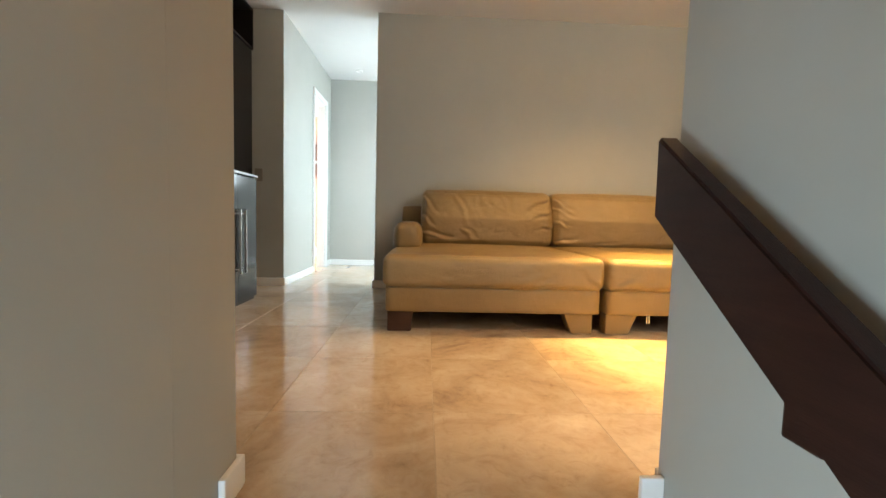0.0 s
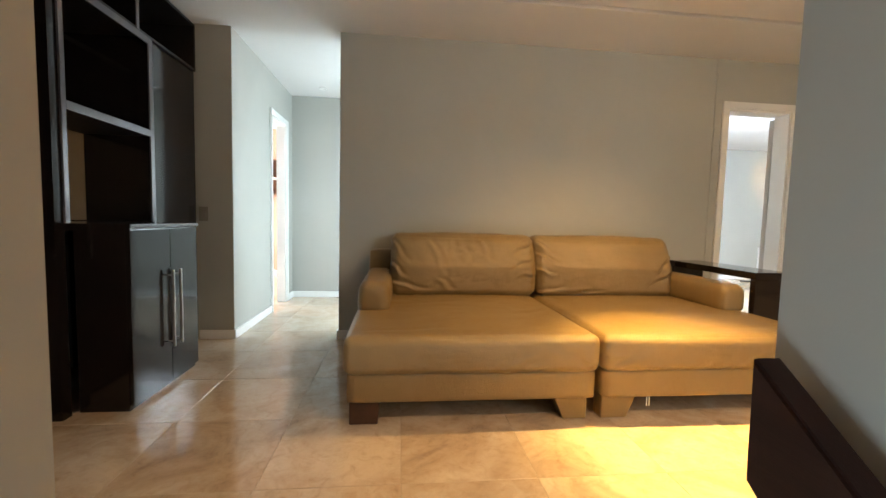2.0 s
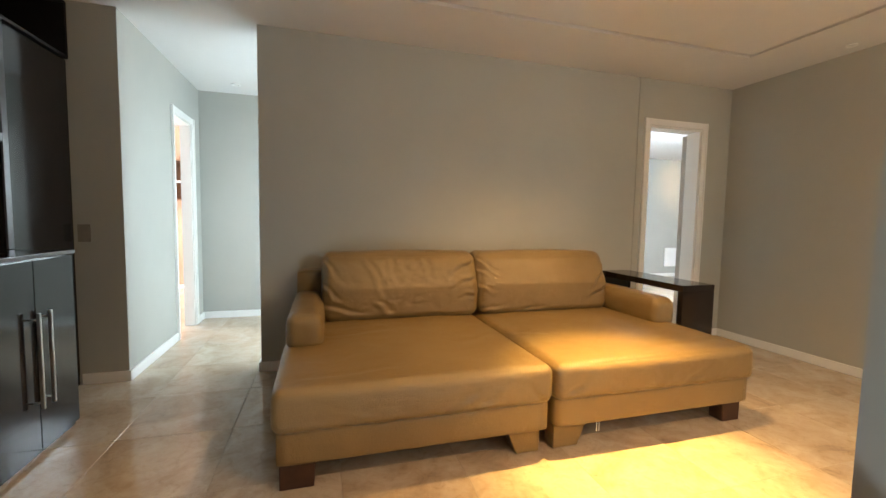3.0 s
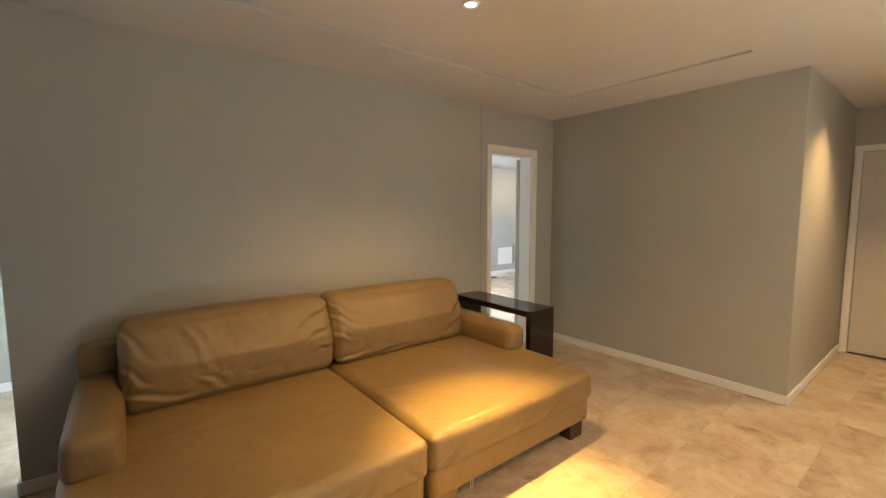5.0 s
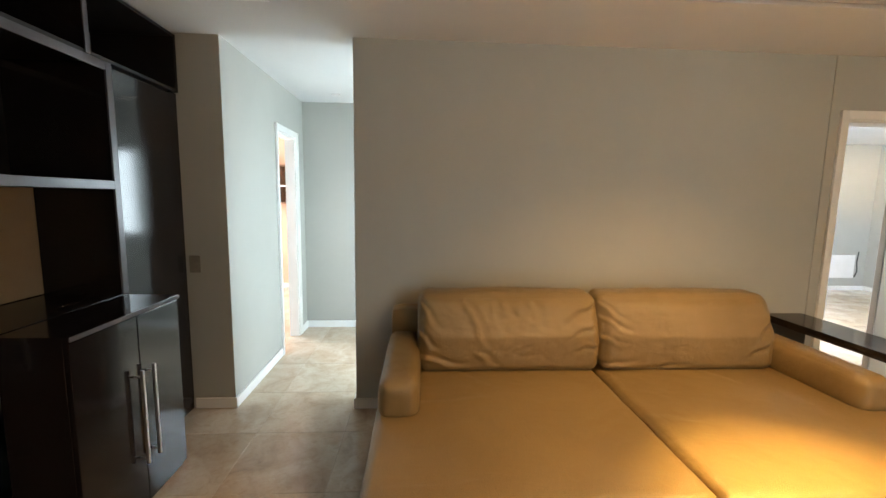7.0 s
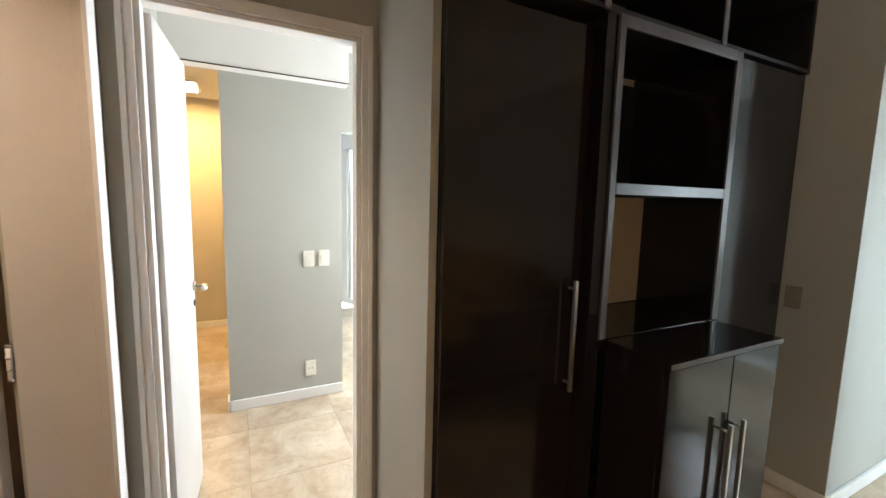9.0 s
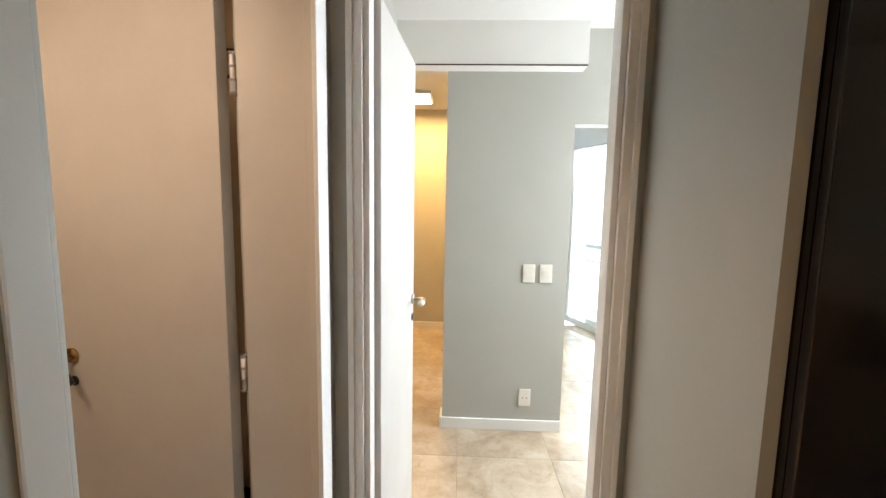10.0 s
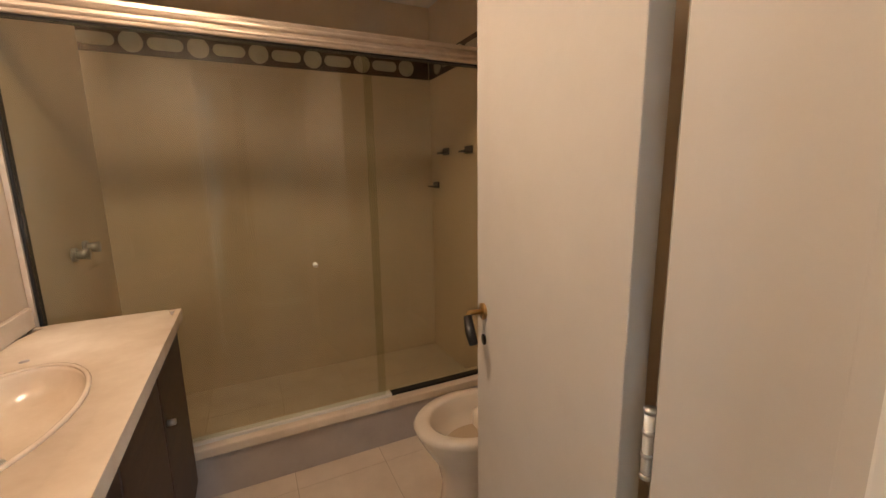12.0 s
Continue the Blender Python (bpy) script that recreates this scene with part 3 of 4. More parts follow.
part("keyhole_plate", tube([on_leaf(*ER, 0.54, 0.018, 1.10), on_leaf(*ER, 0.54, 0.022, 1.10)], 0.016, 12), M_BLACK, d, "", True)
# entrance leaf
d = thing("entrance_door", 6.39, -2.67, 0, "cream painted flush entrance door, closed", "door")
part("leaf", box(6.365, 6.40, -3.085, -2.265, 0.012, 2.055, 0.003), M_DOOR, d)
part("threshold", box(6.352, 6.41, -3.085, -2.265, 0.0015, 0.011, 0.002), M_BLACK, d)
lever(d, (6.365, -3.02, 1.02), (-1, 0, 0), (0, 1, 0), M_METAL, M_METAL)


# ---- ceiling lamps ----
def downlight(x, y, lit=M_BULB, label="small round recessed ceiling spotlight, lit", r=0.045):
    t = thing("ceiling_spotlight", x, y, H, label, "ceiling light", "ceiling spotlights")
    ring = bmesh.new()
    for r0, r1, z0, z1 in [(r * 0.72, r, H - 0.010, H - 0.0005)]:
        vs = []
        n = 28
        for rr, zz in ((r, z1), (r, z0 + 0.003), (r * 0.96, z0), (r * 0.72, z0), (r * 0.66, z0 + 0.006)):
            vs.append([ring.verts.new((x + rr * math.cos(2 * math.pi * k / n), y + rr * math.sin(2 * math.pi * k / n), zz)) for k in range(n)])
        for a, c in zip(vs, vs[1:]):
            for k in range(n):
                ring.faces.new((a[k], a[(k + 1) % n], c[(k + 1) % n], c[k]))
    part("trim_ring", ring, M_TRIM, t, "", True)
    part("bulb", tube([(x, y, H - 0.001), (x, y, H - 0.004)], r * 0.64, 20), lit, t, "glowing bulb face" if lit is not M_TRIM else "")
    return t


downlight(1.90, -1.36)
downlight(4.91, -2.55)
# added fitting for the unseen fill in the south of the room
downlight(1.75, -3.2)
# added fitting for the unseen fill over the stairs
downlight(0.62, -3.9)
downlight(-0.80, -3.70)
downlight(4.20, -1.06, M_TRIM, "small round white ceiling sensor, off", 0.035)
downlight(-0.41, 1.50, M_TRIM, "small round white ceiling spotlight, off", 0.045)
downlight(5.85, 1.80, M_BULBW, "small round ceiling spotlight, lit, in the room behind", 0.06)
downlight(6.6, 2.3, M_BULBW, "small round ceiling spotlight, lit, in the room behind", 0.06)
t = thing("ceiling_light", -4.6, -2.9, H, "square glowing ceiling lamp in the passage", "ceiling light")
part("frame", box(-4.80, -4.40, -3.02, -2.78, H - 0.03, H - 0.0005, 0.004), M_TRIM, t)
part("diffuser", box(-4.78, -4.42, -3.0, -2.80, H - 0.040, H - 0.031, 0.003), M_BULBW, t, "glowing white diffuser")
t = thing("ceiling_vent", -0.447, -0.56, H, "small square pale ceiling vent above the walkway", "ceiling vent")
part("frame", box(-0.54, -0.35, -0.65, -0.47, H - 0.012, H - 0.0005, 0.003), M_TRIM, t)
for k in range(5):
    part("slat", box(-0.53, -0.36, -0.635 + 0.033 * k, -0.617 + 0.033 * k, H - 0.017, H - 0.0125, 0.001), M_TRIM, t)


# ---- sofa ----
def sofa():
    s = thing("sofa", 1.52, -0.75, 0, "tan leather sofa with deep seats and creased cushions against the wall", "sofa")
    seat_folds = {1: [(0.55, 0.05, 0.72, 0.75, 0.008, 0.016), (0.68, 0.1, 0.80, 0.8, 0.007, 0.014), (0.95, 0.2, 0.86, 0.7, 0.006, 0.014), (0.2, 0.1, 0.32, 0.5, 0.005, 0.015)],
                  2: [(0.05, 0.2, 0.14, 0.7, 0.006, 0.014), (0.45, 0.15, 0.52, 0.7, 0.007, 0.014), (0.6, 0.1, 0.70, 0.6, 0.005, 0.013)]}
    top_folds = {1: [(0.05, 0.62, 0.5, 0.70, 0.006, 0.022), (0.1, 0.1, 0.45, 0.14, 0.005, 0.02), (0.9, 0.5, 0.7, 0.35, 0.005, 0.02), (0.35, 0.95, 0.5, 0.75, 0.006, 0.02), (0.12, 0.95, 0.2, 0.72, 0.006, 0.02)],
                 2: [(0.06, 0.5, 0.3, 0.42, 0.005, 0.02), (0.9, 0.15, 0.5, 0.1, 0.005, 0.02), (0.5, 0.95, 0.6, 0.75, 0.006, 0.02)]}
    for x0, x1, sd in ((0.235, 1.518, 1), (1.532, 2.825, 2)):
        part("seat_frame", pillow(x0 + 0.012, x1 - 0.012, -1.500, -0.05, 0.118, 0.275, 0.02, 10, 0.0, 0.0015, sd), M_LEATHER, s, "leather-covered plinth under the seat", True)
        bm = pillow(x0, x1, -1.528, -0.22, 0.262, 0.455, 0.045, 60, 0.014, 0.0040, sd + 4)
        crease(bm, (x0, x1, 0.262, 0.455, -1.50), seat_folds[sd])
        crease(bm, (x0, x1, -1.52, -0.4, 0.44), top_folds[sd], "z", 1)
        part("seat_cushion", bm, M_LEATHER, s, "thick tan leather seat cushion", True)
    part("back_frame", pillow(0.262, 2.79, -0.215, -0.03, 0.2, 0.775, 0.035, 12, 0.004, 0.002, 9), M_LEATHER, s, "leather back frame", True)
    for x0, x1, sd in ((0.245, 0.445, 3), (2.64, 2.83, 5)):
        def lean(p, g):
            return Vector((p.x * (1.0 - 0.10 * max(0, g.z)), p.y, p.z))
        part("armrest", pillow(x0, x1, -0.955, -0.16, 0.43, 0.630, 0.055, 16, 0.008, 0.003, sd, lean), M_LEATHER, s, "low padded leather armrest", True)

    def tilt(p, g):
        k = (p.z / 0.22)
        return Vector((p.x, p.y + 0.055 * k - 0.045 * (1 - min(1.0, abs(k))) + 0.0, p.z + 0.012 * abs(g.x) ** 4 * (g.z > 0.5)))
    back_folds = {21: [(0.28, 0.92, 0.40, 0.30, 0.011, 0.016), (0.42, 0.95, 0.46, 0.45, 0.012, 0.013), (0.50, 0.90, 0.53, 0.55, 0.010, 0.012), (0.58, 0.95, 0.55, 0.60, 0.009, 0.012), (0.64, 0.9, 0.70, 0.55, 0.010, 0.014),
                       (0.99, 0.88, 0.78, 0.62, 0.011, 0.016), (0.99, 0.62, 0.80, 0.45, 0.010, 0.015), (0.99, 0.35, 0.85, 0.30, 0.008, 0.014), (0.01, 0.92, 0.14, 0.55, 0.010, 0.016), (0.01, 0.55, 0.12, 0.32, 0.009, 0.015),
                       (0.02, 0.25, 0.30, 0.12, 0.008, 0.016), (0.35, 0.28, 0.44, 0.10, 0.009, 0.015)],
                  33: [(0.01, 0.92, 0.16, 0.68, 0.011, 0.014), (0.01, 0.75, 0.18, 0.55, 0.009, 0.013), (0.01, 0.5, 0.14, 0.40, 0.008, 0.013), (0.99, 0.7, 0.86, 0.35, 0.010, 0.015), (0.97, 0.4, 0.80, 0.15, 0.009, 0.015),
                       (0.30, 0.06, 0.55, 0.16, 0.007, 0.015), (0.02, 0.1, 0.2, 0.2, 0.008, 0.014)]}
    for x0, x1, sd in ((0.440, 1.530, 21), (1.545, 2.645, 33)):
        bm = pillow(x0, x1, -0.41, -0.185, 0.452, 0.900, 0.06, 72, 0.022, 0.007 if sd == 21 else 0.005, sd, tilt)
        crease(bm, (x0, x1, 0.452, 0.900, -0.33), back_folds[sd])
        part("back_cushion", bm, M_LEATHER, s, "plump creased leather back cushion", True)

    def foot(x0, x1, y, flip, material, name, label):
        bm = bmesh.new()
        k = 0.05 * flip
        pts = [(x0, 0.12), (x1, 0.12), (x1 - max(k, 0), 0.002), (x0 - min(k, 0), 0.002)]
        a = [bm.verts.new((px, y - 0.045, pz)) for px, pz in pts]
        c = [bm.verts.new((px, y + 0.045, pz)) for px, pz in pts]
        bm.faces.new(a[::-1]), bm.faces.new(c)
        for i in range(4):
            bm.faces.new((a[i], a[(i + 1) % 4], c[(i + 1) % 4], c[i]))
        bmesh.ops.recalc_face_normals(bm, faces=bm.faces)
        bmesh.ops.bevel(bm, geom=bm.edges[:], offset=0.004, segments=1, affect="EDGES")
        part(name, bm, material, s, label)
    for y in (-1.425, -0.14):
        foot(0.262, 0.41, y, 0.2, M_LEG, "leg", "dark wooden block foot")
        foot(1.30, 1.475, y, -1, M_LEATHER, "leg", "wedge foot covered in leather")
        foot(1.555, 1.745, y, 1, M_LEATHER, "leg", "wedge foot covered in leather")
        foot(2.66, 2.795, y, -0.2, M_LEG, "leg", "dark wooden block foot")
    for x in (1.50, 1.515):
        part("loose_strip", box(x + 0.29, x + 0.294, -1.493, -1.490, 0.075, 0.122), M_TRIM, s, "loose white lining strip hanging down")


sofa()

t = thing("console_table", 3.0, -0.52, 0, "dark wooden narrow side table arching beside the sofa arm", "side table")
part("top", box(2.862, 3.145, -0.970, -0.085, 0.668, 0.716, 0.004), M_WENGE, t)
part("leg", box(2.862, 3.145, -0.970, -0.925, 0.001, 0.667, 0.003), M_WENGE, t)
part("leg", box(2.862, 3.145, -0.135, -0.090, 0.001, 0.667, 0.003), M_WENGE, t)


# ---- wall cabinet ----
def bar_handle(parent, x, y, z0, z1, out=0.034, w=0.007):
    h = part("handle", box(x + out - w, x + out + w, y - w, y + w, z0, z1, 0.002), M_METAL, parent, "long brushed steel bar handle")
    for z in (z0 + 0.03, z1 - 0.03):
        part("post", tube([(x, y, z), (x + out - w, y, z)], 0.005, 10), M_METAL, h, "", True)


XB = -1.615
t = thing("tall_cabinet", -1.4, -1.63, 0, "tall glossy dark wood cupboard with one closed door, against the wall", "cabinet")
for nm, r in (("side_panel", (XB, -1.182, -1.935, -1.884, 0.0, 2.085)), ("side_panel", (XB, -1.182, -1.372, -1.353, 0.0, 2.085)), ("top_board", (XB, -1.182, -1.883, -1.373, 2.066, 2.085)),
              ("back_panel", (XB, -1.60, -1.883, -1.373, 0.071, 2.065)), ("plinth", (XB, -1.2, -1.883, -1.373, 0.0, 0.07))):
    part(nm, box(*r), M_WENGE, t)
dr = part("door", box(-1.180, -1.160, -1.935, -1.358, 0.075, 2.083, 0.002), M_WENGE, t, "tall flat glossy dark door")
bar_handle(dr, -1.160, -1.408, 0.768, 1.187)

t = thing("shelf_cabinet", -1.36, -0.95, 0, "dark wood wall unit with an open television niche and grey edges", "cabinet")
part("side_panel", box(XB, -1.111, -1.351, -1.292, 0.0, 2.12, 0.001), M_WENGE, t)
part("side_panel", box(XB, -1.111, -0.592, -0.560, 0.0, 2.12, 0.001), M_WENGE, t)
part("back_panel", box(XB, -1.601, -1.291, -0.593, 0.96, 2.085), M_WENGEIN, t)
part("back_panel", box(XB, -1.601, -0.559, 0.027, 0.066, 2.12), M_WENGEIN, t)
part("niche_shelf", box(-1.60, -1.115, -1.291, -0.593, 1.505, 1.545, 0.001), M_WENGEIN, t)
part("worktop_inside", box(-1.60, -1.112, -1.291, -0.593, 0.920, 0.957, 0.001), M_WENGE, t)
part("niche_lining", box(-1.508, -1.50, -1.290, -0.594, 0.962, 1.504), mottled("tan_board", (0.36, 0.27, 0.17), (0.42, 0.32, 0.21), 3, 0.6, 60, 0.1), t, "tan board at the back of the niche")
for nm, r in (("edge_strip", (-1.110, -1.100, -1.300, -1.270, 0.96, 2.12)), ("edge_strip", (-1.110, -1.100, -0.600, -0.560, 0.96, 2.12)),
              ("edge_strip", (-1.110, -1.100, -1.2695, -0.6005, 1.503, 1.545)), ("edge_strip", (-1.110, -1.100, -1.2695, -0.6005, 2.08, 2.12))):
    part(nm, box(*r, bevel=0.0015), M_CABEDGE, t, "grey lacquered edge strip")
dr = part("door", box(-1.125, -1.105, -0.555, -0.04, 0.07, 2.10, 0.002), M_WENGE, t, "tall flat glossy dark door")
part("filler", box(-1.20, -1.127, -0.039, 0.028, 0.066, 2.12), M_WENGE, t)
part("plinth", box(XB, -1.13, -0.558, 0.028, 0.0, 0.065), M_WENGE, t)

t = thing("top_cabinet", -1.36, -0.95, 2.12, "row of open dark wood boxes under the ceiling", "cabinet")
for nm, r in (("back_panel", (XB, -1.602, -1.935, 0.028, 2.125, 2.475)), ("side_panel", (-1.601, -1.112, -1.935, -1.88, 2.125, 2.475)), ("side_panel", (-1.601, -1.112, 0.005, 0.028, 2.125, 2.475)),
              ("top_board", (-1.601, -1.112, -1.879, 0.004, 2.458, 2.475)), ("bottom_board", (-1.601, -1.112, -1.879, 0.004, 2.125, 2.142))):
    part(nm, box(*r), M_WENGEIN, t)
for y in (-1.365, -0.70):
    part("divider", box(-1.600, -1.106, y - 0.014, y + 0.014, 2.143, 2.457, 0.001), M_WENGE, t)
    part("edge_strip", box(-1.1055, -1.100, y - 0.014, y + 0.014, 2.125, 2.475, 0.001), M_CABEDGE, t, "grey lacquered edge strip")

t = thing("base_cabinet", -0.98, -0.92, 0, "low glossy dark wood cupboard with two doors under the niche", "cabinet")
part("body", boxes([(-1.099, -0.862, -1.262, -0.585, 0.0, 0.936)], 0.002), M_WENGE, t)
dr = part("door", box(-0.860, -0.842, -1.260, -0.900, 0.03, 0.930, 0.002), M_WENGE, t, "flat glossy dark door")
bar_handle(dr, -0.842, -0.938, 0.24, 0.69)
dr = part("door", box(-0.860, -0.842, -0.896, -0.586, 0.03, 0.930, 0.002), M_WENGE, t, "flat glossy dark door")
bar_handle(dr, -0.842, -0.856, 0.24, 0.69)
t = thing("cabinet_worktop", -0.98, -0.92, 0.937, "thin dark glossy worktop with a pale edge on the low cupboard", "worktop")
part("slab", box(-1.099, -0.836, -1.266, -0.580, 0.937, 0.957, 0.002), M_WENGE, t)
part("edge_strip", box(-0.8355, -0.832, -1.266, -0.580, 0.938, 0.956, 0.001), M_CABEDGE, t, "grey edge strip")


# ---- switches and sockets ----
def plate(name, x, y, z, axis, label, material, w=0.075, h=0.115, rocker=True):
    t = thing(name, x, y, z, label, "switch" if name == "light_switch" else "socket")
    if axis == "x":
        part("plate", box(x, x + 0.008, y - w / 2, y + w / 2, z - h / 2, z + h / 2, 0.003), material, t)
        if rocker:
            part("rocker", box(x + 0.0085, x + 0.012, y - w / 4, y + w / 4, z - h / 5, z + h / 5, 0.001), material, t)
        else:
            for k in (-0.012, 0.012):
                part("hole", tube([(x + 0.0082, y + k, z), (x + 0.0086, y + k, z)], 0.004, 8), M_BLACK, t)
    else:
        part("plate", box(x - w / 2, x + w / 2, y - 0.008, y, z - h / 2, z + h / 2, 0.003), material, t)
        part("rocker", box(x - w / 4, x + w / 4, y - 0.012, y - 0.0085, z - h / 5, z + h / 5, 0.001), material, t)
    return t


plate("light_switch", -3.059, -2.052, 1.036, "x", "ivory light switch on the grey wall", M_PLASTIC)
plate("light_switch", -3.059, -1.948, 1.037, "x", "ivory light switch on the grey wall", M_PLASTIC)
plate("socket", -3.059, -2.049, 0.224, "x", "ivory power socket low on the grey wall", M_PLASTIC, rocker=False)
plate("light_switch", -1.068, 0.029, 1.02, "y", "brownish grey light switch beside the dark cabinet", M_GREYPL, 0.07, 0.115)

# ---- handrail on the stair wall ----
t = thing("handrail", 1.0, -3.8, -0.2, "dark reddish wooden plank handrail on the stair wall", "handrail")
_r = bmesh.new()
_sl = 0.74
_a = [(-2.955, 0.845), (-2.958, 0.672), (-5.0, 0.672 - _sl * 2.04), (-5.0, 0.845 - _sl * 2.045)]
_va = [_r.verts.new((0.968, y, z)) for y, z in _a]
_vb = [_r.verts.new((1.012, y, z)) for y, z in _a]
_r.faces.new(_va), _r.faces.new(_vb[::-1])
for i in range(4):
    _r.faces.new((_va[i], _vb[i], _vb[(i + 1) % 4], _va[(i + 1) % 4]))
bmesh.ops.recalc_face_normals(_r, faces=_r.faces)
bmesh.ops.bevel(_r, geom=_r.edges[:], offset=0.005, segments=2, affect="EDGES")
part("rail", _r, M_RAIL, t)
for y in (-3.33, -4.3):
    z = 0.672 - _sl * (-2.958 - y)
    part("bracket", box(0.975, 1.039, y - 0.03, y + 0.03, z - 0.03, z + 0.03, 0.004), M_RAIL, t, "small wooden wall bracket")

# ---- bathroom ----
t = thing("shower_curb", -1.3, -4.48, 0, "cream marble curb under the shower glass", "shower curb")
part("skirt", box(-2.419, -0.431, -4.685, -4.575, 0.001, 0.196, 0.002), M_CURBFACE, t, "grey stone skirt")
part("cap", box(-2.419, -0.431, -4.695, -4.562, 0.197, 0.240, 0.008), M_MARBLE, t, "cream marble cap")
t = thing("shower_enclosure", -1.3, -4.62, 0.241, "sliding tinted glass shower screen in a champagne metal frame", "shower screen")
part("top_rail", box(-2.417, -0.433, -4.655, -4.585, 1.868, 1.945, 0.010, None, 3), M_ALU, t)
part("rail_bead", tube([(-2.416, -4.583, 1.915), (-0.434, -4.583, 1.915)], 0.010, 12), M_ALU, t, "", True)
part("rail_bead", tube([(-2.416, -4.584, 1.886), (-0.434, -4.584, 1.886)], 0.006, 12), M_ALU, t, "", True)
part("top_gasket", box(-2.416, -0.434, -4.640, -4.600, 1.861, 1.8675), M_BLACK, t, "black rubber gasket")
part("bottom_rail", box(-2.417, -1.72, -4.645, -4.605, 0.2415, 0.252, 0.002), M_BLACK, t, "dark bottom channel")
part("bottom_rail", box(-1.719, -0.433, -4.645, -4.598, 0.2415, 0.256, 0.003), M_TRIM, t, "pale bottom channel")
part("side_gasket", box(-2.410, -2.401, -4.640, -4.600, 0.257, 1.860, 0.001), M_BLACK, t, "black rubber gasket")
part("side_post", box(-2.4185, -2.411, -4.650, -4.592, 0.242, 1.860, 0.002), M_ALU, t)
part("side_post", box(-0.448, -0.432, -4.650, -4.592, 0.257, 1.860, 0.003), M_ALU, t)
part("side_gasket", box(-0.457, -0.449, -4.640, -4.600, 0.257, 1.860, 0.001), M_BLACK, t, "black rubber gasket")
part("glass_panel", box(-1.69, -0.458, -4.616, -4.608, 0.257, 1.860), M_SHOWERGLASS, t, "fixed glass panel")
part("glass_panel", box(-2.400, -1.66, -4.638, -4.630, 0.253, 1.860), M_SHOWERGLASS, t, "sliding glass panel")
part("knob", tube([(-1.392, -4.607, 0.962), (-1.392, -4.590, 0.962)], 0.011, 12), M_TRIM, t, "small white pull knob", True)

# decorative border: dark band with cream discs and bars
for wn, along in (("wall_border_south", "x"), ("wall_border_west", "y")):
    e = new(wn)
    tagged(e, kind="structure")
    a0, a1 = (-2.405, -0.431) if along == "x" else (-5.619, -3.12)

    def strip(u0, u1, z0, z1, d0, d1, material, nm):
        if along == "x":
            part(nm, box(u0, u1, -5.6199 + d0, -5.6199 + d1, z0, z1, 0.001), material, e)
        else:
            part(nm, box(-2.4199 + d0, -2.4199 + d1, u0, u1, z0, z1, 0.001), material, e)

    def pill(u0, u1, z=2.077, r=0.032):
        """A bar with round ends."""
        bm = bmesh.new()
        ring = []
        for c, start in ((u1 - r, -90), (u0 + r, 90)):
            ring += [(c + r * math.cos(radians(start + 22.5 * k)), z + r * math.sin(radians(start + 22.5 * k))) for k in range(9)]
        low, top = ([bm.verts.new((a, -5.6199 + d, b) if along == "x" else (-2.4199 + d, a, b)) for a, b in ring] for d in (0.0062, 0.0105))
        bm.faces.new(low), bm.faces.new(top[::-1])
        for k in range(len(low)):
            bm.faces.new((low[k], top[k], top[(k + 1) % len(low)], low[(k + 1) % len(low)]))
        bmesh.ops.recalc_face_normals(bm, faces=bm.faces)
        part("bar", bm, M_BANDLIGHT, e)
    strip(a0, a1, 2.012, 2.142, 0.0, 0.006, M_BANDDARK, "band")
    u = -2.237 if along == "x" else -5.47
    while u < a1 - 0.1:
        if along == "x":
            part("disc", tube([(u, -5.6138, 2.077), (u, -5.609, 2.077)], 0.055, 24), M_BANDLIGHT, e)
        else:
            part("disc", tube([(-2.4138, u, 2.077), (-2.409, u, 2.077)], 0.055, 24), M_BANDLIGHT, e)
        pill(u + 0.072, u + 0.243)
        u += 0.315

for nm, x, y, z in (("soap_dish", -2.42, -5.04, 1.492), ("soap_dish", -2.42, -5.36, 1.497), ("soap_dish", -2.42, -5.53, 1.268)):
    t = thing(nm, x, y, z, "small grey metal shower shelf bracket on the tiled wall", "shower fitting", "shower fittings")
    part("plate", box(x + 0.001, x + 0.012, y - 0.045, y + 0.045, z - 0.024, z + 0.024, 0.003), M_CABEDGE, t)
    part("tray", box(x + 0.0125, x + 0.06, y - 0.035, y + 0.035, z - 0.016, z - 0.004, 0.002), M_CABEDGE, t)
for y, z in ((-5.06, 1.025), (-5.21, 1.035)):
    t = thing("shower_valve", -0.43, y, z, "round chrome shower valve on the tiled wall", "tap", "shower valves")
    part("rose", tube([(-0.431, y, z), (-0.445, y, z)], 0.032, 16), M_METAL, t, "", True)
    part("knob", tube([(-0.446, y, z), (-0.49, y, z)], [0.02, 0.026], 12), M_METAL, t, "", True)

# toilet bowl facing east
t = thing("toilet_bowl", -1.9, -4.06, 0, "beige ceramic toilet bowl without a lid, beside the shower curb", "toilet")
_b = bmesh.new()
lathe([(0.10, 0.0), (0.115, 0.02), (0.105, 0.12), (0.12, 0.22), (0.165, 0.32), (0.185, 0.375), (0.190, 0.395), (0.182, 0.405), (0.150, 0.405), (0.138, 0.395), (0.128, 0.34), (0.09, 0.27)], -1.893, -4.06, 40, _b, 1.35, 1.0)
part("bowl", _b, M_CERAMIC, t, "", True)
part("water", lathe([(0.088, 0.285), (0.095, 0.29)], -1.893, -4.06, 30, None, 1.35, 1.0), M_WATER, t)
part("cistern", pillow(-2.415, -2.15, -4.24, -3.88, 0.36, 0.76, 0.03, 8, 0.004), M_CERAMIC, t, "ceramic cistern", True)
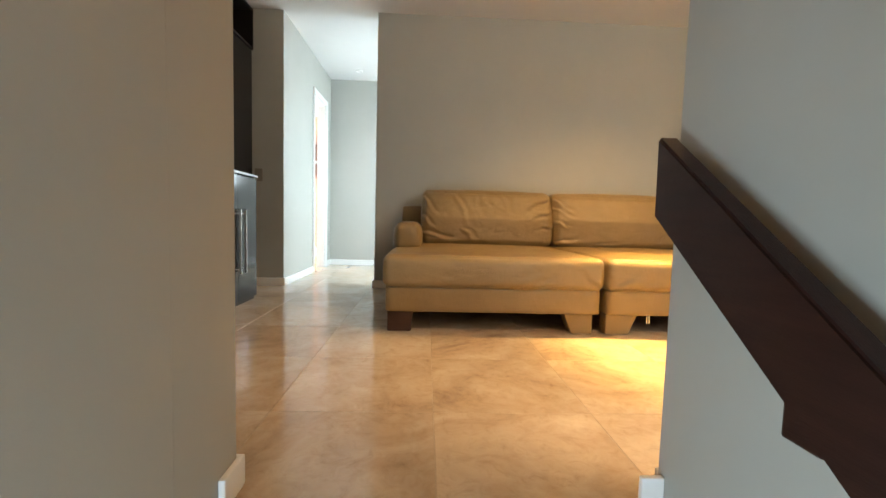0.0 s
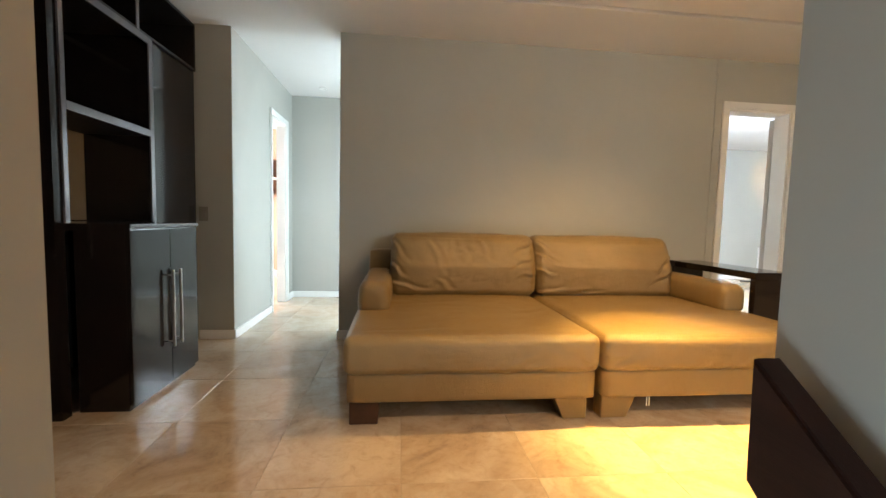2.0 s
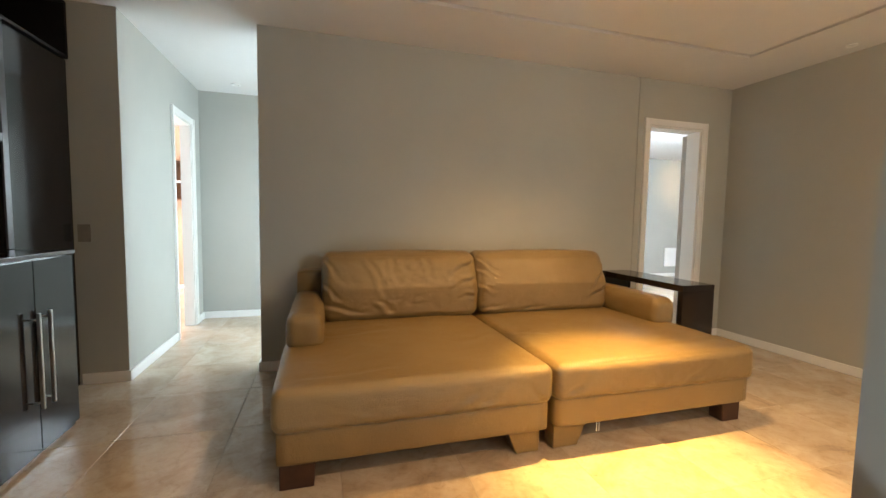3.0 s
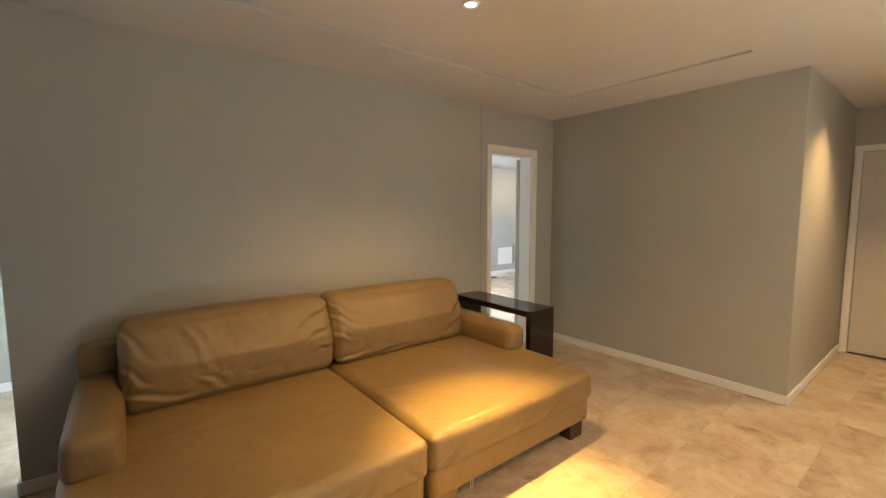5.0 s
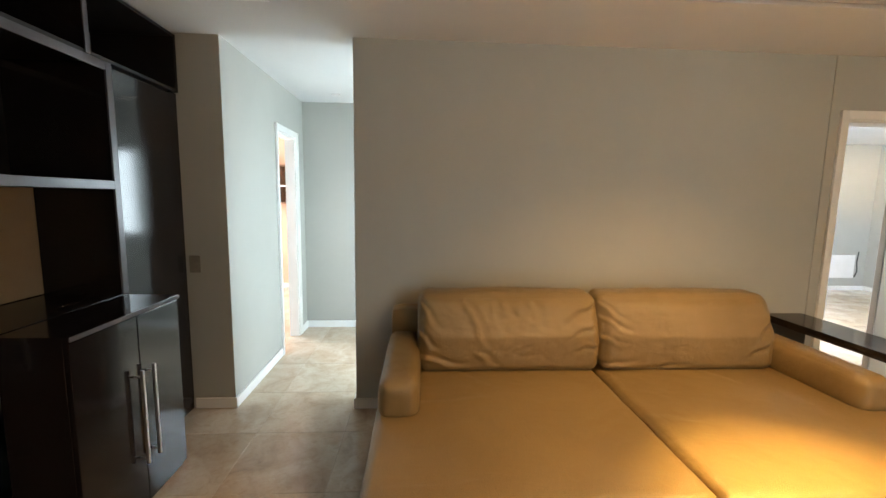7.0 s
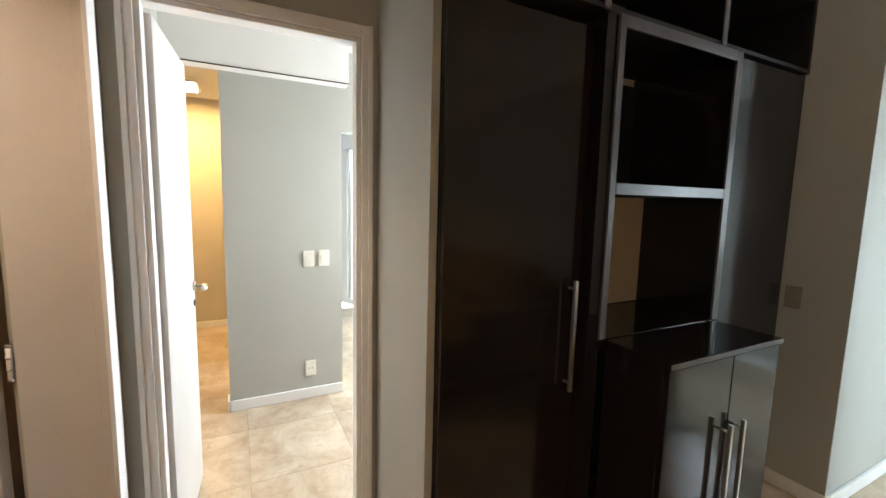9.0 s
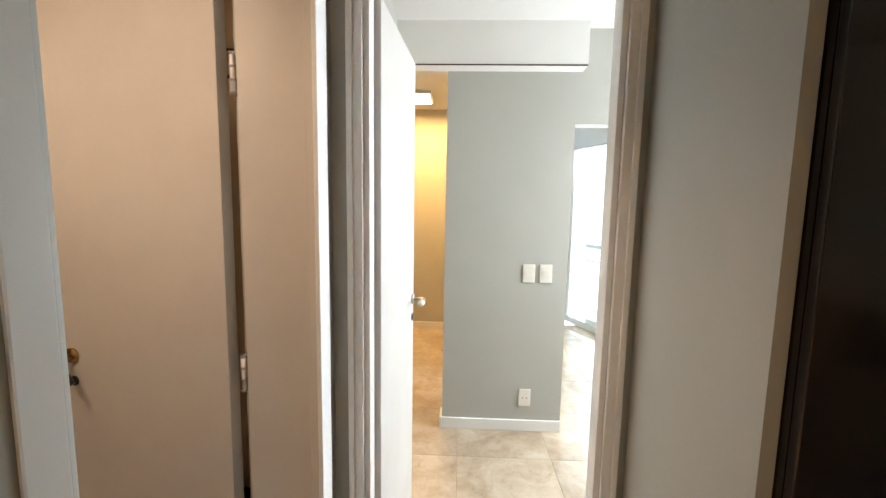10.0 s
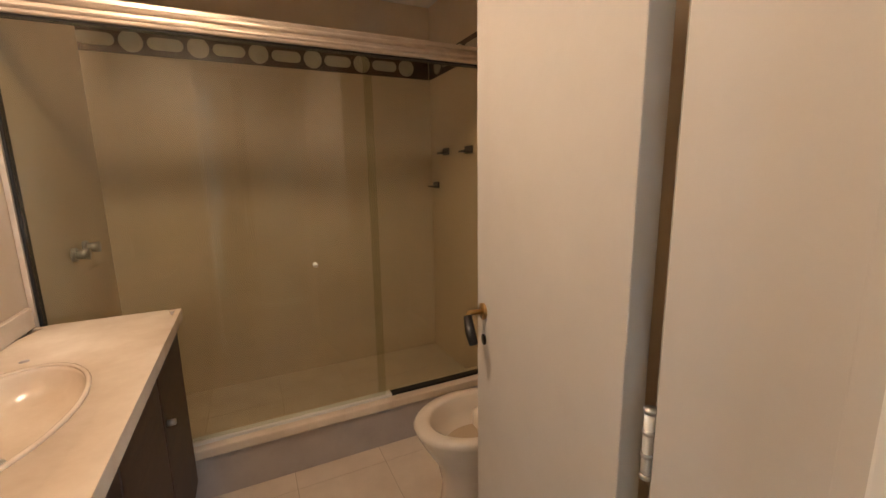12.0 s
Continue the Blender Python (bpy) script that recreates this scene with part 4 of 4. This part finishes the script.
part("base", pillow(-2.415, -1.93, -4.17, -3.95, 0.001, 0.365, 0.03, 8, 0.0), M_CERAMIC, t, "", True)

# vanity
t = thing("vanity_cabinet", -0.55, -3.9, 0, "dark grained wooden vanity cabinet under a cream counter", "cabinet")
part("body", box(-0.835, -0.432, -4.545, -3.30, 0.10, 0.740, 0.003), M_VANITY, t)
part("plinth", box(-0.80, -0.432, -4.54, -3.31, 0.001, 0.099), M_VANITY, t)
for k in range(3):
    y0 = -4.545 + 0.415 * k
    dr = part("door", box(-0.857, -0.8355, y0 + 0.003, y0 + 0.409, 0.12, 0.805, 0.003), M_VANITY, t, "grained dark door")
    part("pull", tube([(-0.857, y0 + 0.37, 0.60), (-0.880, y0 + 0.37, 0.60)], 0.010, 10), M_METAL, dr, "", True)


def counter():
    t = thing("vanity_counter", -0.55, -3.9, 0.84, "cream marble counter with an oval basin", "counter")
    n = 40
    cx, cy, rx, ry, zt = -0.605, -3.87, 0.155, 0.28, 0.855
    bm = bmesh.new()
    x0, x1, y0, y1 = -0.878, -0.432, -4.570, -3.28
    inner, outer = [], []
    for k in range(n):
        a = 2 * math.pi * k / n
        ca, sa = math.cos(a), math.sin(a)
        inner.append(bm.verts.new((cx + rx * ca, cy + ry * sa, zt)))
        tt = min(((x1 if ca > 0 else x0) - cx) / ca if abs(ca) > 1e-6 else 9, ((y1 if sa > 0 else y0) - cy) / sa if abs(sa) > 1e-6 else 9)
        outer.append(bm.verts.new((cx + ca * tt, cy + sa * tt, zt)))
    for k in range(n):
        bm.faces.new((inner[k], outer[k], outer[(k + 1) % n], inner[(k + 1) % n]))
    rings = [inner]
    for s, z in ((0.985, zt - 0.010), (0.95, zt - 0.035), (0.82, zt - 0.07), (0.5, zt - 0.095), (0.12, zt - 0.105)):
        rings.append([bm.verts.new((cx + rx * s * math.cos(2 * math.pi * k / n), cy + ry * s * math.sin(2 * math.pi * k / n), z)) for k in range(n)])
    for a, c in zip(rings, rings[1:]):
        for k in range(n):
            bm.faces.new((a[k], a[(k + 1) % n], c[(k + 1) % n], c[k]))
    bm.faces.new(rings[-1])
    bmesh.ops.recalc_face_normals(bm, faces=bm.faces)
    part("slab_and_basin", bm, M_MARBLE, t, "", True)
    for r in ((x0, x0 + 0.02, y0, y1, 0.811, 0.8545), (x0 + 0.0201, x1, y0, y0 + 0.02, 0.811, 0.8545), (x0 + 0.0201, x1, y1 - 0.02, y1, 0.811, 0.8545)):
        part("edge", box(*r, bevel=0.003), M_MARBLE, t, "moulded marble edge")
    part("rim", tube([(cx + 1.02 * rx * math.cos(2 * math.pi * k / 48), cy + 1.02 * ry * math.sin(2 * math.pi * k / 48), zt + 0.002) for k in range(49)], 0.006, 8), M_MARBLE, t, "raised basin rim", True)
    part("plug_hole", tube([(-0.545, -4.22, zt + 0.0005), (-0.545, -4.22, zt + 0.0025)], 0.011, 14), M_CURBFACE, t, "", True)
    part("backsplash", box(-0.450, -0.432, y0, y1, 0.856, 0.925, 0.003), M_MARBLE, t)
    part("drain", tube([(cx, cy, zt - 0.103), (cx, cy, zt - 0.099)], 0.02, 16), M_METAL, t, "", True)
    f = thing("basin_tap", -0.50, -3.85, 0.855, "chrome basin tap on the marble counter", "tap")
    part("spout", tube([(-0.483, -3.85, 0.857), (-0.483, -3.85, 0.945), (-0.50, -3.85, 0.975), (-0.56, -3.85, 0.96)], 0.011, 12), M_METAL, f, "", True)
    part("handle", tube([(-0.483, -3.85, 0.945), (-0.483, -3.85, 0.995), (-0.52, -3.85, 1.015)], 0.009, 12), M_METAL, f, "", True)


counter()

# ---- rooms behind the doors ----
t = thing("wall_shelf", -2.0, 3.94, 1.4, "brown wooden wall shelf unit with a pale middle board", "shelf")
part("back_board", box(-3.0, -1.20, 3.930, 3.949, 1.37, 1.955, 0.002), M_WOOD, t)
part("board", box(-3.0, -1.20, 3.70, 3.929, 1.628, 1.652, 0.002), M_TRIM, t, "pale middle board")
for z in (1.37, 1.943):
    part("board", box(-3.0, -1.20, 3.72, 3.929, z, z + 0.018, 0.002), M_WOOD, t)
for x in (-2.99, -2.30, -1.75, -1.22):
    part("upright", box(x - 0.009, x + 0.009, 3.72, 3.928, 1.389, 1.627, 0.001), M_WOOD, t)
    part("upright", box(x - 0.009, x + 0.009, 3.72, 3.928, 1.653, 1.942, 0.001), M_WOOD, t)
part("flap", box(-2.29, -1.76, 3.712, 3.719, 1.66, 1.935, 0.002), M_PEACH, t, "pale peach flap door")

t = thing("wall_panel", 7.75, 3.89, 0.6, "white rectangular panel with a hanging black cable on the far wall", "panel")
part("board", box(7.50, 7.98, 3.878, 3.899, 0.22, 0.62, 0.003), M_TRIM, t)
part("cable", tube([(8.03, 3.88, 0.68), (8.01, 3.875, 0.5), (8.03, 3.87, 0.34), (7.99, 3.87, 0.24)], 0.008, 8), M_BLACK, t, "black cable", True)
t = thing("floor_box", 7.0, 3.55, 0, "small dark flat object lying on the floor", "floor box")
part("lid", box(6.90, 7.08, 3.50, 3.60, 0.001, 0.02, 0.004), M_BLACK, t)

# balcony window of the bedroom, turned with the facade
WROT = radians(23)


def wpt(a, b, z):
    return Matrix.Translation((-4.85, -0.77, 0)) @ Matrix.Rotation(WROT, 4, "Z") @ Vector((a, b, z))


def wbox(*r, bevel=0.0):
    bm = box(*r, bevel=bevel)
    bmesh.ops.transform(bm, matrix=Matrix.Translation((-4.85, -0.77, 0)) @ Matrix.Rotation(WROT, 4, "Z"), verts=bm.verts)
    return bm


_w = bmesh.new()
for r in ((-2.2, -0.95, 0.0, 0.14, 0, H), (1.55, 2.2, 0.0, 0.14, 0, H), (-0.95, 1.55, 0.0, 0.14, 2.15, H), (-0.95, 1.55, 0.0, 0.14, 0, 0.07)):
    add(_w, wbox(*r))
tagged(obj("wall_facade", _w, M_WHITEWALL), kind="structure")
w = new("window_1")
tagged(w, kind="structure")
for r in ((-0.95, -0.90, 0.04, 0.09, 0.071, 2.149), (1.50, 1.55, 0.04, 0.09, 0.071, 2.149), (-0.899, 1.499, 0.04, 0.09, 2.10, 2.149), (-0.899, 1.499, 0.04, 0.09, 0.071, 0.12), (0.28, 0.32, 0.045, 0.085, 0.121, 2.099)):
    part("window_frame", wbox(*r, bevel=0.003), M_TRIM, w)
for r in ((-0.899, 0.279, 0.06, 0.066, 0.121, 2.099), (0.321, 1.499, 0.06, 0.066, 0.121, 2.099)):
    g = part("pane", wbox(*r), M_GLASS, w)
    g.visible_shadow = False
t = thing("balcony_railing", -5.0, -0.5, 0, "dark metal balcony railing outside the window, greyed by painted glare", "railing")
for z, h in ((0.93, 0.05), (0.76, 0.02), (0.15, 0.02), (1.70, 0.012)):
    part("rail", wbox(-1.3, 1.9, 0.26, 0.30, z, z + h, bevel=0.003), M_RAILBAR, t)
for a in (-1.28, 0.3, 1.88):
    part("post", wbox(a - 0.015, a + 0.015, 0.265, 0.295, -0.1, 0.929, bevel=0.003), M_RAILBAR, t)
# sheer curtain gathered in the middle
t = thing("sheer_curtain", -5.7, -1.1, 0.1, "thin white sheer curtain gathered with a tie beside the window", "curtain")
bm = bmesh.new()
nu, nv = 60, 30
gridv = []
for j in range(nv + 1):
    z = 0.10 + 2.02 * j / nv
    waist = 0.22 + 0.78 * min(1, abs(z - 1.0) / 0.9) ** 1.2
    row = []
    for i in range(nu + 1):
        u = i / nu
        a = -0.60 - 0.20 * waist + u * (0.20 * waist + 0.07 + (0.42 if z > 1.0 else 0.12) * max(0.0, waist - 0.22))
        b = -0.06 + 0.016 * math.sin(u * 2 * math.pi * 6) * (0.5 + 0.5 * waist) + 0.01 * math.sin(u * 17 + z * 3)
        row.append(bm.verts.new(wpt(a, b, z)))
    gridv.append(row)
for j in range(nv):
    for i in range(nu):
        bm.faces.new((gridv[j][i], gridv[j][i + 1], gridv[j + 1][i + 1], gridv[j + 1][i]))
part("cloth", bm, M_SHEER, t, "", True)
part("tie", tube([wpt(-0.66, -0.09, 0.98), wpt(-0.60, -0.115, 0.97), wpt(-0.52, -0.09, 0.98)], 0.012, 8), M_SHEER, t, "", True)
part("rod", tube([wpt(-0.93, -0.06, 2.125), wpt(1.5, -0.06, 2.125)], 0.01, 10), M_METAL, t, "", True)

M_SKYGLOW = emit("bright_overcast_sky", (0.90, 0.96, 1.0), 3.0)
M_SKYGLOW2 = emit("bright_sky_north", (0.80, 0.90, 1.0), 18.0)
tagged(obj("backdrop_west", wbox(-14, 1.5, 2.4, 2.42, -3.0, 6.0), M_SKYGLOW), kind="structure")
tagged(obj("backdrop_north", box(0.1, 1.5, 2.6, 2.62, 0.6, 2.4), M_SKYGLOW2), kind="structure")

# ground outside and a pale building across the street
tagged(obj("ground", box(-80, 80, -80, 80, -3.2, -3.1), M_OUTSIDE), kind="structure")

# windows of the corridor
for nm, rows_, pane in (("window_2", [(0.42, 0.46), (1.04, 1.08)], (0.461, 1.039)),):
    w = new(nm)
    tagged(w, kind="structure")
    for a, c in rows_:
        part("window_frame", box(a, c, 1.90, 1.94, 1.021, 1.979, 0.002), M_TRIM, w)
    for z in (1.021, 1.94):
        part("window_frame", box(pane[0], pane[1], 1.90, 1.94, z, z + 0.038, 0.002), M_TRIM, w)
    g = part("pane", box(pane[0], pane[1], 1.917, 1.922, 1.06, 1.939), M_GLASS, w)
    g.visible_shadow = False

# added unseen window in the south wall
w = bpy.data.objects["added_window_3"]
for r in ((2.0, 2.05, -4.15, -4.10, 0.901, 2.099), (3.95, 4.0, -4.15, -4.10, 0.901, 2.099), (2.051, 3.949, -4.15, -4.10, 0.901, 0.95), (2.051, 3.949, -4.15, -4.10, 2.05, 2.099), (2.98, 3.02, -4.15, -4.10, 0.951, 2.049)):
    part("window_frame", box(*r, bevel=0.002), M_TRIM, w)
g = part("pane", box(2.051, 3.949, -4.132, -4.127, 0.951, 2.049), M_GLASS, w)
g.visible_shadow = False

# ---- floor tiles ----
STEP = 0.545
_proto = bmesh.new()
bmesh.ops.create_cube(_proto, size=1)
bmesh.ops.scale(_proto, vec=(STEP - 0.0024, STEP - 0.0024, 0.012), verts=_proto.verts)
bmesh.ops.bevel(_proto, geom=[e for e in _proto.edges if all(v.co.z > 0 for v in e.verts)], offset=0.0015, segments=1, affect="EDGES")
TILE_ME = bpy.data.meshes.new("tile")
_proto.to_mesh(TILE_ME)
_proto.free()
TILE_ME.materials.append(M_TRAV)
floor_ob = bpy.data.objects["floor"]


def tiles():
    x = -0.03 - STEP * 10
    rng = random.Random(5)
    while x < 8.3:
        y = -1.39 - STEP * 5
        while y < 5.1:
            cx, cy = x + STEP / 2, y + STEP / 2
            bath = cx > -2.45 and cx < 0.0 and cy < -3.0
            stair = -0.1 < cx < 1.19 and cy < -3.03
            out = (cy < -3.75 and cx < -2.4) or (cx < -3.4 and cy > 0.4) or (cx < -5.6)
            beyond = cx > 6.5 and cy < 0.1
            nook = 4.5 < cx < 6.2 and -2.0 < cy < 0.0
            if not (bath or stair or out or beyond or nook) and cy > -4.2:
                t = new("tile", TILE_ME)
                t.location = (cx, cy, -0.006)
                t.rotation_euler.z = rng.choice((0, math.pi / 2, math.pi, 3 * math.pi / 2))
                t.parent = floor_ob
            y += STEP
        x += STEP


tiles()
# bathroom tiles
bt = 0.40
_proto = bmesh.new()
bmesh.ops.create_cube(_proto, size=1)
bmesh.ops.scale(_proto, vec=(bt - 0.003, bt - 0.003, 0.012), verts=_proto.verts)
BT_ME = bpy.data.meshes.new("bath_tile")
_proto.to_mesh(BT_ME)
_proto.free()
BT_ME.materials.append(M_BATHFLOOR)
for i in range(6):
    for j in range(8):
        t = new("bath_floor_tile", BT_ME)
        t.location = (-2.43 + bt * (i + 0.5) - 0.0, -5.70 + bt * (j + 0.5) - 0.36, -0.006)
        if t.location.y < -5.75 or t.location.y > -3.2 or t.location.x > -0.12:
            bpy.data.objects.remove(t)
            continue
        t.parent = floor_ob
tagged(obj("floor_threshold_bathroom", box(-1.644, -0.854, -3.11, -3.0, -0.01, 0.0015, 0.001), M_MARBLE), kind="structure")
